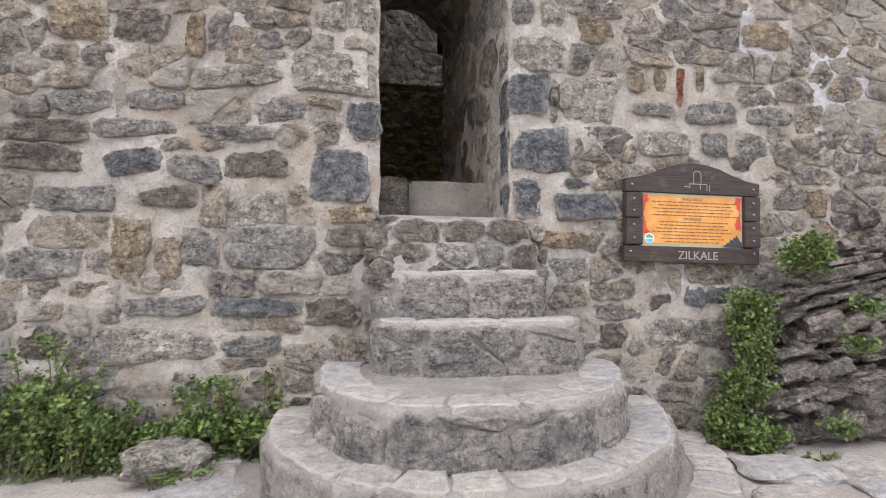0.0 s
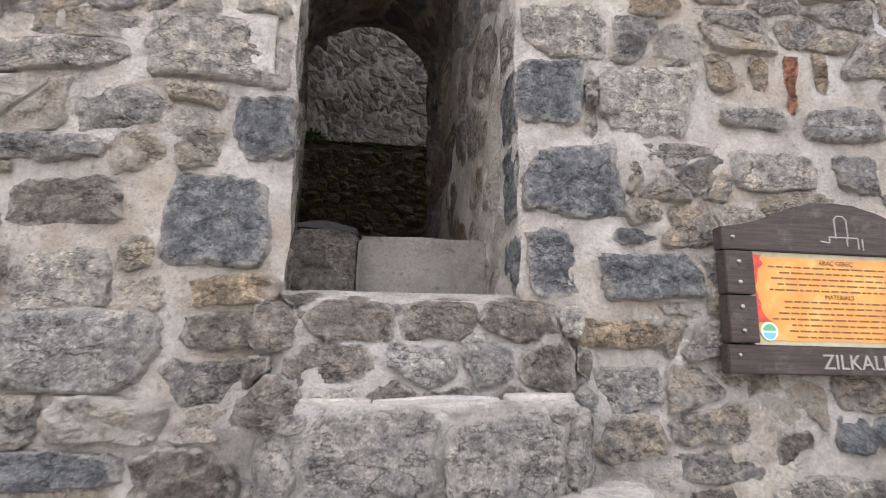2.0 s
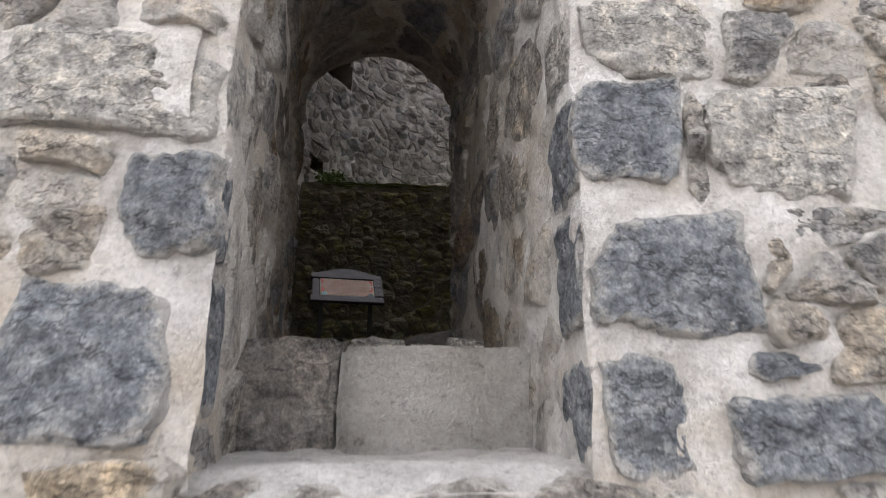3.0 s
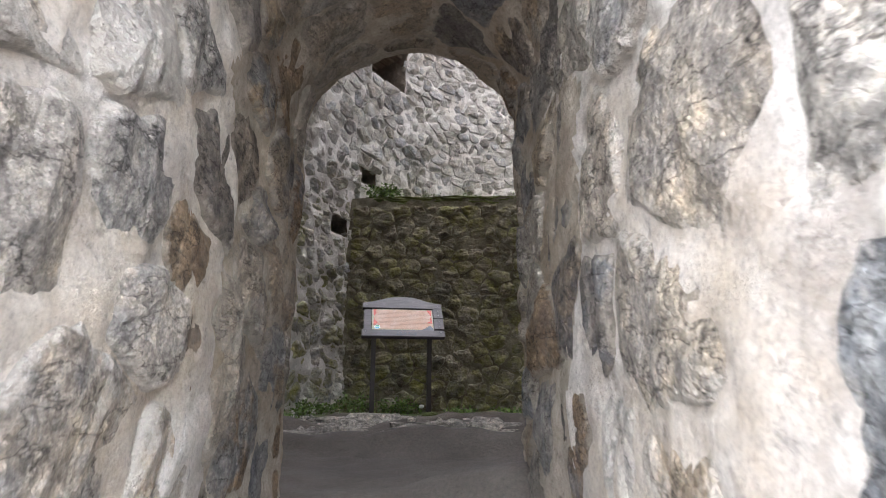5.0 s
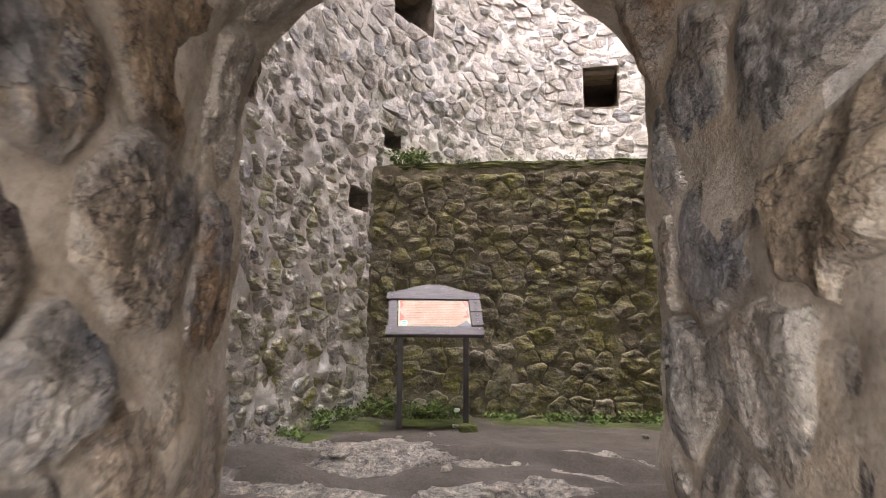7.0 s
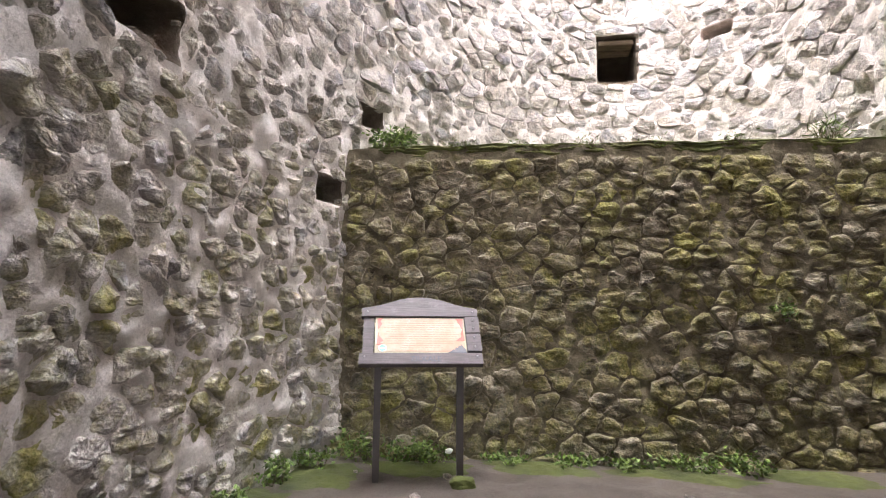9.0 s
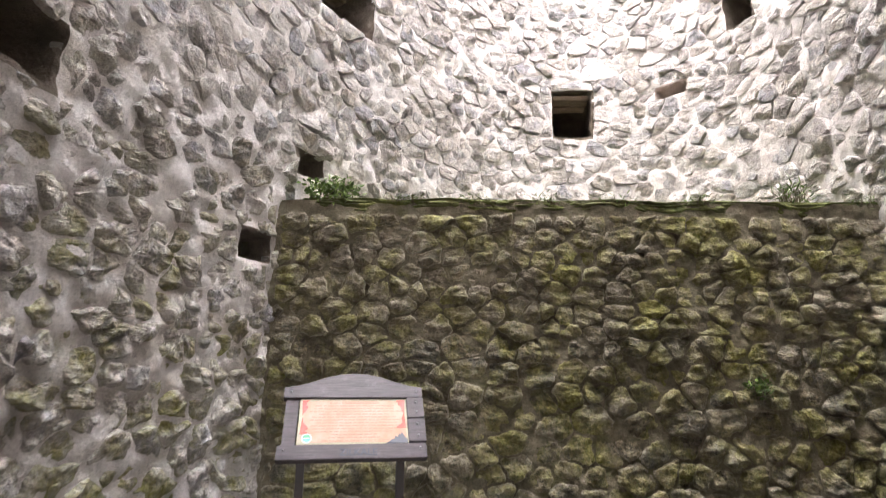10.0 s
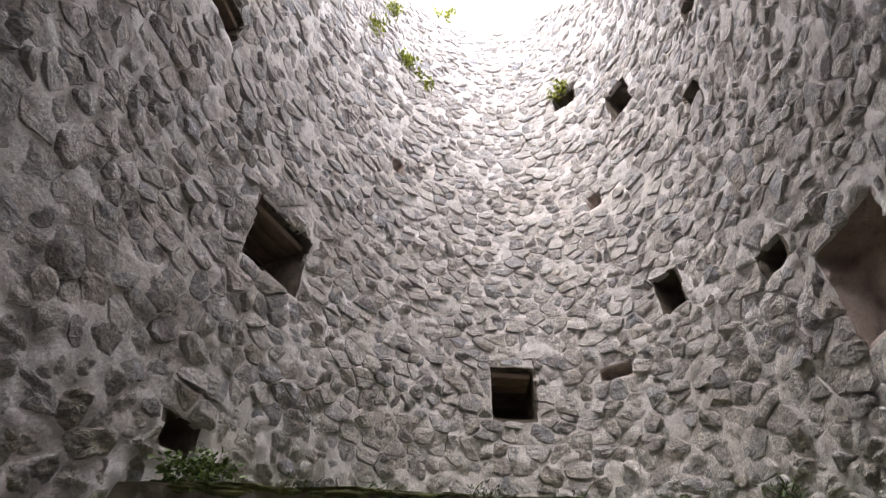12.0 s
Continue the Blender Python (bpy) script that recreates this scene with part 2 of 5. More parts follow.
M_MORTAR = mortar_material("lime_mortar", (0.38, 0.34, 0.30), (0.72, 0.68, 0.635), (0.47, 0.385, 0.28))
# inner passage mortar: browner, with the deep passage's shade put into its colour
M_MORTAR_SHADED = mortar_material("shaded_passage_mortar", (0.245, 0.205, 0.155), (0.46, 0.405, 0.335), (0.25, 0.185, 0.115), relief=0.7)
M_MORTAR_TOWER = mortar_material("tower_mortar", (0.48, 0.45, 0.425), (0.70, 0.67, 0.65), (0.54, 0.49, 0.435), 0.3, (3.6, 6.4), 0.5)
M_MORTAR_LOW = mortar_material("low_wall_mortar", (0.125, 0.108, 0.075), (0.23, 0.205, 0.15), (0.12, 0.10, 0.068), 0.4, None, 0.6)
M_STONE = stone_material("rubble_stone", GREYS, lime=0.72, contrast=0.9, lime_col=(0.56, 0.515, 0.455))
M_STONE_REST = stone_material("rubble_stone_rest", GREYS, per="island", lime=0.72, contrast=0.9, lime_col=(0.56, 0.515, 0.455))
# inner passage stones: brown and grey, darkened for the shade in there
M_PASS_SHADED = stone_material("shaded_passage_stone", [(0.0, (0.12, 0.11, 0.105)), (0.3, (0.25, 0.20, 0.14)), (0.45, (0.16, 0.105, 0.06)), (0.6, (0.13, 0.135, 0.145)), (0.8, (0.26, 0.235, 0.20)), (1.0, (0.20, 0.14, 0.085))], lime=0.3, lime_col=(0.36, 0.32, 0.265), contrast=0.8, relief=0.8)
M_TOWER = stone_material("tower_stone", CHALKS, moss=0.75, moss_z=(4.1, 6.6), lime=0.7, lime_col=(0.56, 0.53, 0.50), contrast=0.65, relief=0.45, cracks=0.4)
M_TOWER_REST = stone_material("tower_stone_rest", CHALKS, per="island", moss=0.75, moss_z=(4.1, 6.6), lime=0.7, lime_col=(0.56, 0.53, 0.50), contrast=0.65, relief=0.45, cracks=0.4)
M_LOW = stone_material("low_wall_stone", OLIVES, moss=0.7, lime=0.25, lime_col=(0.36, 0.33, 0.26), contrast=0.65, relief=0.5)
M_FEATURE = {
    "blue": stone_material("blue_basalt", None, (0.175, 0.182, 0.191), lime=0.12),
    "grey": stone_material("grey_stone", None, (0.27, 0.26, 0.245), lime=0.4),
    "pale": stone_material("pale_stone", None, (0.36, 0.335, 0.30), lime=0.5),
    "dark": stone_material("dark_stone", None, (0.175, 0.155, 0.135), lime=0.35),
    "tan": stone_material("tan_stone", None, (0.31, 0.25, 0.18), lime=0.35),
    "red": stone_material("red_brick", None, (0.28, 0.13, 0.085), lime=0.15),
}
# brown core inside the deep holes, coloured darker to deepen their shade
M_HOLE = mortar_material("shaded_earth_core", (0.11, 0.09, 0.07), (0.22, 0.185, 0.15), (0.15, 0.115, 0.085))
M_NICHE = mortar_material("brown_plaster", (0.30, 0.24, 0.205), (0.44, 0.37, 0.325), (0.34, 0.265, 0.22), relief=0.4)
M_STEP = mortar_material("step_cement", (0.34, 0.315, 0.29), (0.58, 0.55, 0.515), (0.40, 0.365, 0.325))
M_SILL = mortar_material("worn_threshold", (0.25, 0.23, 0.205), (0.43, 0.405, 0.37), (0.30, 0.265, 0.225))
M_STEP_STONE = stone_material("step_stone", [(0.0, (0.24, 0.23, 0.22)), (0.5, (0.40, 0.37, 0.34)), (1.0, (0.31, 0.29, 0.275))], lime=0.45, contrast=0.8)
M_TREAD = stone_material("worn_tread", [(0.0, (0.33, 0.31, 0.29)), (0.4, (0.42, 0.395, 0.365)), (0.7, (0.34, 0.34, 0.345)), (1.0, (0.39, 0.365, 0.335))], lime=0.3, contrast=0.5, relief=0.35, cracks=0.1)
M_ROCK = stone_material("schist", [(0.0, (0.16, 0.14, 0.125)), (0.5, (0.34, 0.305, 0.28)), (1.0, (0.23, 0.205, 0.185))], lime=0.15, contrast=1.0)
M_GROUND = soil_material("trodden_earth", (0.30, 0.27, 0.24), (0.52, 0.48, 0.435))
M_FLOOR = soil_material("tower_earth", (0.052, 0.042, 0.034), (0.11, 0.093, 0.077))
M_COPING = soil_material("mossy_soil", (0.07, 0.07, 0.025), (0.17, 0.19, 0.05), (0.5, 0.6))
M_MOSS = soil_material("moss", (0.036, 0.045, 0.012), (0.095, 0.116, 0.025), fine=90)
M_FLOOR_ROCK = stone_material("floor_rock", None, (0.34, 0.31, 0.275), lime=0.2)
M_WOOD = wood_material("dark_stained_wood", (0.028, 0.021, 0.019), (0.075, 0.058, 0.052))
M_WOOD_IN = wood_material("wet_dark_wood", (0.04, 0.033, 0.035), (0.11, 0.09, 0.096), 0.42)
M_BEAM = wood_material("old_lintel_wood", (0.13, 0.10, 0.075), (0.30, 0.235, 0.18), 0.85)
M_POST = plain_material("dark_painted_steel", (0.03, 0.024, 0.022), 0.5, 0.3)
M_SCREW = plain_material("screw_steel", (0.35, 0.34, 0.33), 0.4, 0.9)
M_LEAF = leaf_material("bramble_leaf", (0.036, 0.064, 0.014), (0.115, 0.17, 0.038))
M_LEAF_IN = leaf_material("weed_leaf", (0.045, 0.08, 0.016), (0.13, 0.20, 0.04))
# leaves high on the wall: daylight painted in as brighter yellow-green
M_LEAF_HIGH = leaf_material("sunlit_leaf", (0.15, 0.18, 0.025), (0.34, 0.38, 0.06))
M_STEM = plain_material("stem", (0.10, 0.085, 0.04), 0.8)


# ---- building helpers ----
def mesh_object(name, verts, faces, material, parent=None, label="", smooth=False):
    me = bpy.data.meshes.new(name)
    me.from_pydata([tuple(v) for v in verts], [], faces)
    if smooth:
        me.polygons.foreach_set("use_smooth", [True] * len(me.polygons))
    me.materials.append(material)
    me.update()
    ob = new(name, me)
    if parent is not None:
        ob.parent = parent
    return tagged(ob, label)


def part(name, bm, material, parent, label="", smooth=False):
    me = bpy.data.meshes.new(name)
    bmesh.ops.recalc_face_normals(bm, faces=bm.faces)
    bm.to_mesh(me)
    bm.free()
    if smooth:
        me.polygons.foreach_set("use_smooth", [True] * len(me.polygons))
    me.materials.append(material)
    ob = new(name, me)
    if parent is not None:
        ob.parent = parent
    return tagged(ob, label)


def box_bm(x0, x1, y0, y1, z0, z1, bevel=0.0):
    bm = bmesh.new()
    bmesh.ops.create_cube(bm, size=1, matrix=Matrix.Translation(((x0 + x1) / 2, (y0 + y1) / 2, (z0 + z1) / 2)) @ Matrix.Diagonal((x1 - x0, y1 - y0, z1 - z0, 1)))
    if bevel:
        bmesh.ops.bevel(bm, geom=list(bm.edges), offset=bevel, segments=2, affect="EDGES")
    return bm


def rough(x, y, z, size):
    return noise.noise((x / size, y / size, z / size))


def clip(poly, nx, ny, c):
    """The part of a convex polygon where nx*x + ny*y <= c."""
    out = []
    for i, (x, y) in enumerate(poly):
        px, py = poly[i - 1]
        a, b = nx * px + ny * py - c, nx * x + ny * y - c
        if (a < 0) != (b < 0):
            k = a / (a - b)
            out.append((px + (x - px) * k, py + (y - py) * k))
        if b <= 0:
            out.append((x, y))
    return out


def rubble(rng, u0, u1, v0, v1, course, widths, gap, blocks=(), flat=1.5, wild=0.3):
    """Irregular stones in rough courses: outlines (lists of u, v) that fill a rectangle, leaving joints and the given blocks (u, v, w, h) free."""
    seeds = []
    v = v0
    while v < v1:
        h = rng.uniform(*course)
        u = u0 - rng.uniform(0, widths[0])
        while u < u1:
            w = widths[0] + (widths[1] - widths[0]) * rng.random() ** 1.5
            seeds.append((u + w / 2, v + h / 2 + rng.uniform(-wild, wild) * h))
            u += w
        v += h
    seeds = [s for s in seeds if not any(abs(s[0] - b[0]) < b[2] / 2 + 0.02 and abs(s[1] - b[1]) < b[3] / 2 + 0.02 for b in blocks)]
    pts = np.array(seeds)
    sc = np.array((1.0, flat))
    stones = []
    for i, (su, sv) in enumerate(seeds):
        d = ((pts - pts[i]) * sc)
        near = np.argsort((d * d).sum(1))[1:15]
        r = widths[1]
        poly = [(su - r, sv - r), (su + r, sv - r), (su + r, sv + r), (su - r, sv + r)]
        for j in near:
            du, dv = pts[j] - pts[i]
            nx, ny = du, dv * flat * flat
            ln = math.hypot(nx, ny)
            mu, mv = su + du / 2, sv + dv / 2
            poly = clip(poly, nx / ln, ny / ln, (nx * mu + ny * mv) / ln - gap / 2)
            if len(poly) < 3:
                break
        for bu, bv, bw, bh in blocks:
            if len(poly) < 3:
                break
            if abs(bu - su) > bw / 2 + r or abs(bv - sv) > bh / 2 + r:
                continue
            eu, ev = abs(su - bu) - bw / 2, abs(sv - bv) - bh / 2
            if eu > ev:
                s = 1 if su < bu else -1
                poly = clip(poly, s, 0, s * bu - bw / 2 - gap)
            else:
                s = 1 if sv < bv else -1
                poly = clip(poly, 0, s, s * bv - bh / 2 - gap)
        for cut in ((1, 0, u1), (-1, 0, -u0), (0, 1, v1), (0, -1, -v0)):
            poly = clip(poly, *cut) if len(poly) > 2 else poly
        if len(poly) < 3:
            continue
        us, vs = [p[0] for p in poly], [p[1] for p in poly]
        if max(us) - min(us) < 0.05 or max(vs) - min(vs) < 0.035:
            continue
        stones.append(rounded(rng, poly))
    return stones


def rounded(rng, poly, jitter=0.012):
    """A convex outline with its corners knocked off and its sides made uneven."""
    out = []
    n = len(poly)
    for i in range(n):
        (ax, ay), (bx, by) = poly[i], poly[(i + 1) % n]
        ln = math.hypot(bx - ax, by - ay)
        if ln < 0.02:
            continue
        cut = min(0.3, 0.022 / ln + rng.uniform(0.0, 0.08))
        ks = (cut, 1 - cut) if ln < 0.14 else (cut, rng.uniform(0.4, 0.6), 1 - cut * rng.uniform(0.5, 1.2))
        for k in ks:
            out.append((ax + (bx - ax) * k + rng.uniform(-jitter, jitter), ay + (by - ay) * k + rng.uniform(-jitter, jitter)))
    return out


def block_outline(rng, u, v, w, h):
    """A hewn, uneven block, as an outline: four skewed corners, one or two of them broken off."""
    w, h = w * 1.07, h * 1.09
    q = 0.16 * min(w, h)
    corners = [(u + sx * w / 2 + rng.uniform(-q, q * 0.5) * sx, v + sy * h / 2 + rng.uniform(-q, q * 0.5) * sy) for sx, sy in ((-1, -1), (1, -1), (1, 1), (-1, 1))]
    for _ in range(rng.choice((1, 2, 2))):
        k = rng.randrange(len(corners))
        (ax, ay), (bx, by), (cx, cy) = corners[k - 1], corners[k], corners[(k + 1) % len(corners)]
        e, f = rng.uniform(0.12, 0.36), rng.uniform(0.12, 0.36)
        corners[k:k + 1] = [(bx + (ax - bx) * e, by + (ay - by) * e), (bx + (cx - bx) * f, by + (cy - by) * f)]
    return rounded(rng, corners, 0.07 * min(w, h, 0.2))


class Stone:
    """The points and faces of a stone, and how near to its rim each point lies."""

    def __init__(self, verts, faces, rim):
        self.verts, self.faces, self.rim = verts, faces, rim


def add_stone(stone, name, centre, material, wall, smooth=False):
    ob = mesh_object(name, [Vector(v) - centre for v in stone.verts], stone.faces, material, wall, smooth=smooth)
    ob.data.attributes.new("rim", "FLOAT", "POINT").data.foreach_set("value", stone.rim)
    ob.location = centre
    return ob


PROFILES = {1: [(0.93, 0.62)], 3: [(0.985, 0.5), (0.91, 0.97), (0.62, 1.0), (0.3, 1.0)], 4: [(0.99, 0.3), (0.955, 0.74), (0.88, 0.93), (0.68, 1.0), (0.42, 1.0), (0.2, 1.0)]}


def stone_shape(rng, outline, place, proud, rings=1, tilt=0.3, base=-0.03, crag=1.0):
    """The faces of one stone on a surface; place(u, v, d) gives its points. Its face is broken and leans at random."""
    if rings == 4:
        for wide in (0.010, 0.006):
            fine = []
            for (au, av), (bu, bv) in zip(outline, outline[1:] + outline[:1]):
                ln = math.hypot(bu - au, bv - av)
                fine.append((au, av))
                if ln > 0.03:
                    q = min(wide, 0.16 * ln)
                    fine.append(((au + bu) / 2 + rng.uniform(-q, q), (av + bv) / 2 + rng.uniform(-q, q)))
            outline = fine
    n = len(outline)
    cu, cv = sum(p[0] for p in outline) / n, sum(p[1] for p in outline) / n
    size = max(max(p[0] for p in outline) - min(p[0] for p in outline), 0.05)
    tu, tv = rng.uniform(-tilt, tilt), rng.uniform(-tilt, tilt)
    off = rng.uniform(0, 50)
    levels = PROFILES[rings]
    # cleaved faces: planes that cut off a side of the stone
    cuts = []
    for _ in range(rng.choice((1, 2, 3))):
        a = rng.uniform(0, math.tau)
        cuts.append((math.cos(a), math.sin(a), rng.uniform(-0.08, 0.28), rng.uniform(0.8, 2.4)))

    def height(u, v, h, k):
        pu, pv = (u - cu) / size, (v - cv) / size
        lean = tu * pu + tv * pv
        if rings == 1:
            return proud * h * (1 + lean) + crag * rng.uniform(-0.16, 0.16) * (0.02 + 0.35 * proud)
        cleft = min([1.0] + [1.0 - steep * max(0.0, c * pu + s * pv - at) for c, s, at, steep in cuts])
        step = 0.5 * rough(u + off, v * 1.8, 0, 0.12) + 0.3 * abs(rough(u, v * 2 + off, 3, 0.05)) + 0.12 * math.floor(3 * rough(u + off, v * 2.5, 6, 0.15))
        return proud * h * (1 + lean) * max(cleft, 0.35) + crag * step * (0.012 + 0.35 * proud) * min(1, 1.5 - 0.9 * k) * (0.4 if rings == 3 else 1.0)

    verts = [place(u, v, base) for u, v in outline]
    for k, h in levels:
        for u, v in outline:
            kk = k * rng.uniform(0.97, 1.02)
            pu, pv = cu + (u - cu) * kk, cv + (v - cv) * kk
            verts.append(place(pu, pv, height(pu, pv, h, k)))
    verts.append(place(cu, cv, height(cu, cv, 1.0, 0)))
    faces = []
    for r in range(len(levels)):
        for i in range(n):
            j = (i + 1) % n
            faces.append((r * n + i, r * n + j, (r + 1) * n + j, (r + 1) * n + i))
    top = len(levels) * n
    for i in range(n):
        faces.append((top + i, top + (i + 1) % n, top + n))
    return Stone(verts, faces, [1.0] * n + [k for k, _ in levels for _ in range(n)] + [0.0])


def lay_stones(rng, outlines, place, proud, wall, material, rest_material, near, name="stone", smooth=False, rings=1, limit=290, tilt=0.3, rest_rings=None, crag=1.0):
    """Stones near the walk as parts of their wall, the others joined into one part."""
    rv, rf, rr = [], [], []
    count = 0
    for o in outlines:
        cu, cv = sum(p[0] for p in o) / len(o), sum(p[1] for p in o) / len(o)
        high = proud(cu, cv) if callable(proud) else proud
        single = count < limit and near(cu, cv)
        st = stone_shape(rng, o, place, rng.uniform(*high), rings if single or not rest_rings else rest_rings(cu, cv), tilt, crag=crag)
        if single:
            add_stone(st, name, Vector(place(cu, cv, 0)), material, wall, smooth)
            count += 1
        else:
            k = len(rv)
            rv += st.verts
            rr += st.rim
            rf += [tuple(i + k for i in f) for f in st.faces]
    if rf:
        rest = tagged(mesh_object("rubble", rv, rf, rest_material, wall, smooth=smooth), kind="stuff")
        rest.data.attributes.new("rim", "FLOAT", "POINT").data.foreach_set("value", rr)


def sheet(name, us, vs, place, material, drop=None, smooth=True, parent=None, pick=None, second=None):
    """A surface over a grid of u and v."""
    verts = [place(u, v) for v in vs for u in us]
    n = len(us)
    faces, slots = [], []
    for j in range(len(vs) - 1):
        for i in range(n - 1):
            u, v = (us[i] + us[i + 1]) / 2, (vs[j] + vs[j + 1]) / 2
            if drop and drop(u, v):
                continue
            slots.append(int(pick(u, v)) if pick else 0)
            faces.append((j * n + i, j * n + i + 1, (j + 1) * n + i + 1, (j + 1) * n + i))
    ob = mesh_object(name, verts, faces, material, parent, smooth=smooth)
    if second:
        for other in second if isinstance(second, tuple) else (second,):
            ob.data.materials.append(other)
        ob.data.polygons.foreach_set("material_index", slots)
    return ob


def span(a, b, step):
    n = max(1, round((b - a) / step))
    return [a + (b - a) * i / n for i in range(n + 1)]


# ---- the plan ----
FLOOR_Z, SILL_Z, RIM_Z, ROOF_Z = 2.33, 2.235, 18.7, 4.36
WALL_X = (-7.0, -1.4, -0.43, 0.47, 2.5, 7.0)
WALL_Y = (3.2, 3.43, 3.49, 3.70, 3.98, 4.6)
CX, CY, RA, RB, TH = -0.11, 9.96, 3.02, 4.51, -0.214


def front(u, v, d):
    """The outer face: u is x, v is z, d stands out towards the path."""
    return (u, float(np.interp(u, WALL_X, WALL_Y)) - d, v)


PH = np.linspace(0, math.tau, 721)
LX, LY = -RA * np.sin(PH), -RB * np.cos(PH)
TX, TY = CX + LX * math.cos(TH) - LY * math.sin(TH), CY + LX * math.sin(TH) + LY * math.cos(TH)
TU = np.concatenate([[0], np.cumsum(np.hypot(np.diff(TX), np.diff(TY)))])
GIRTH = float(TU[-1])


def ring(u):
    f = float(np.interp(u % GIRTH, TU, PH))
    lx, ly = -RA * math.sin(f), -RB * math.cos(f)
    nx, ny = math.sin(f) / RA, math.cos(f) / RB
    ln = math.hypot(nx, ny)
    nx, ny = nx / ln, ny / ln
    c, s = math.cos(TH), math.sin(TH)
    return CX + lx * c - ly * s, CY + lx * s + ly * c, nx * c - ny * s, nx * s + ny * c


def tower(u, v, d):
    """The inner face of the tower: u runs round it from the entrance, leftwards; d stands out into the room."""
    x, y, nx, ny = ring(u)
    return (x + nx * d, y + ny * d, v)


# the passage: two profiles, at the outer face and at the room
def passage(u, v, d):
    """u: 0 to 1 up one side, over the vault and down the other; v: 0 at the outer face, 1 at the room."""
    lx, ly = -0.445 + (-0.985 + 0.445) * v, 3.50 + (5.46 - 3.50) * v
    rx, ry = 0.487 + (0.035 - 0.487) * v, 3.72 + (5.67 - 3.72) * v
    low, spring, crown = 1.80, 3.86, ROOF_Z
    if u < 0.36:
        k, z, ox, oz = 0.0, low + (spring - low) * u / 0.36, 1.0, 0.0
    elif u > 0.64:
        k, z, ox, oz = 1.0, low + (spring - low) * (1 - u) / 0.36, -1.0, 0.0
    else:
        a = math.pi * (u - 0.36) / 0.28
        k, z = 0.5 - 0.5 * math.cos(a), spring + (crown - spring) * math.sin(a)
        ox, oz = math.cos(a), -math.sin(a)
    x, y = lx + (rx - lx) * k, ly + (ry - ly) * k
    return (x + ox * 0.975 * d, y + ox * 0.22 * d, z + oz * d)


def in_door(x, z):
    return -0.43 < x < 0.47 and 1.88 < z < 4.3


# ---- ground ----
def ground_z(x, y):
    far = max(0.0, math.hypot(x, y - 3) - 9)
    return 0.08 + 0.30 * min(max((y + 0.2) / 2.9, 0), 1) ** 1.3 + 0.03 * rough(x, y, 0, 0.8) + 0.012 * rough(x, y, 5, 0.2) - 0.02 * far


gx = [-4000, -900, -200, -60, -25, -14] + span(-9, 9, 0.15) + [14, 25, 60, 200, 900, 4000]
gy = [-4000, -900, -200, -60, -25, -12] + span(-6, 4.8, 0.15) + [8, 14, 22, 40, 90, 300, 1000, 4000]
ground = sheet("ground", gx, gy, lambda x, y: (x, y, max(ground_z(x, y), -6)), M_GROUND)
tagged(ground, "trodden grey-brown earth before the castle wall", "ground", kind="structure")

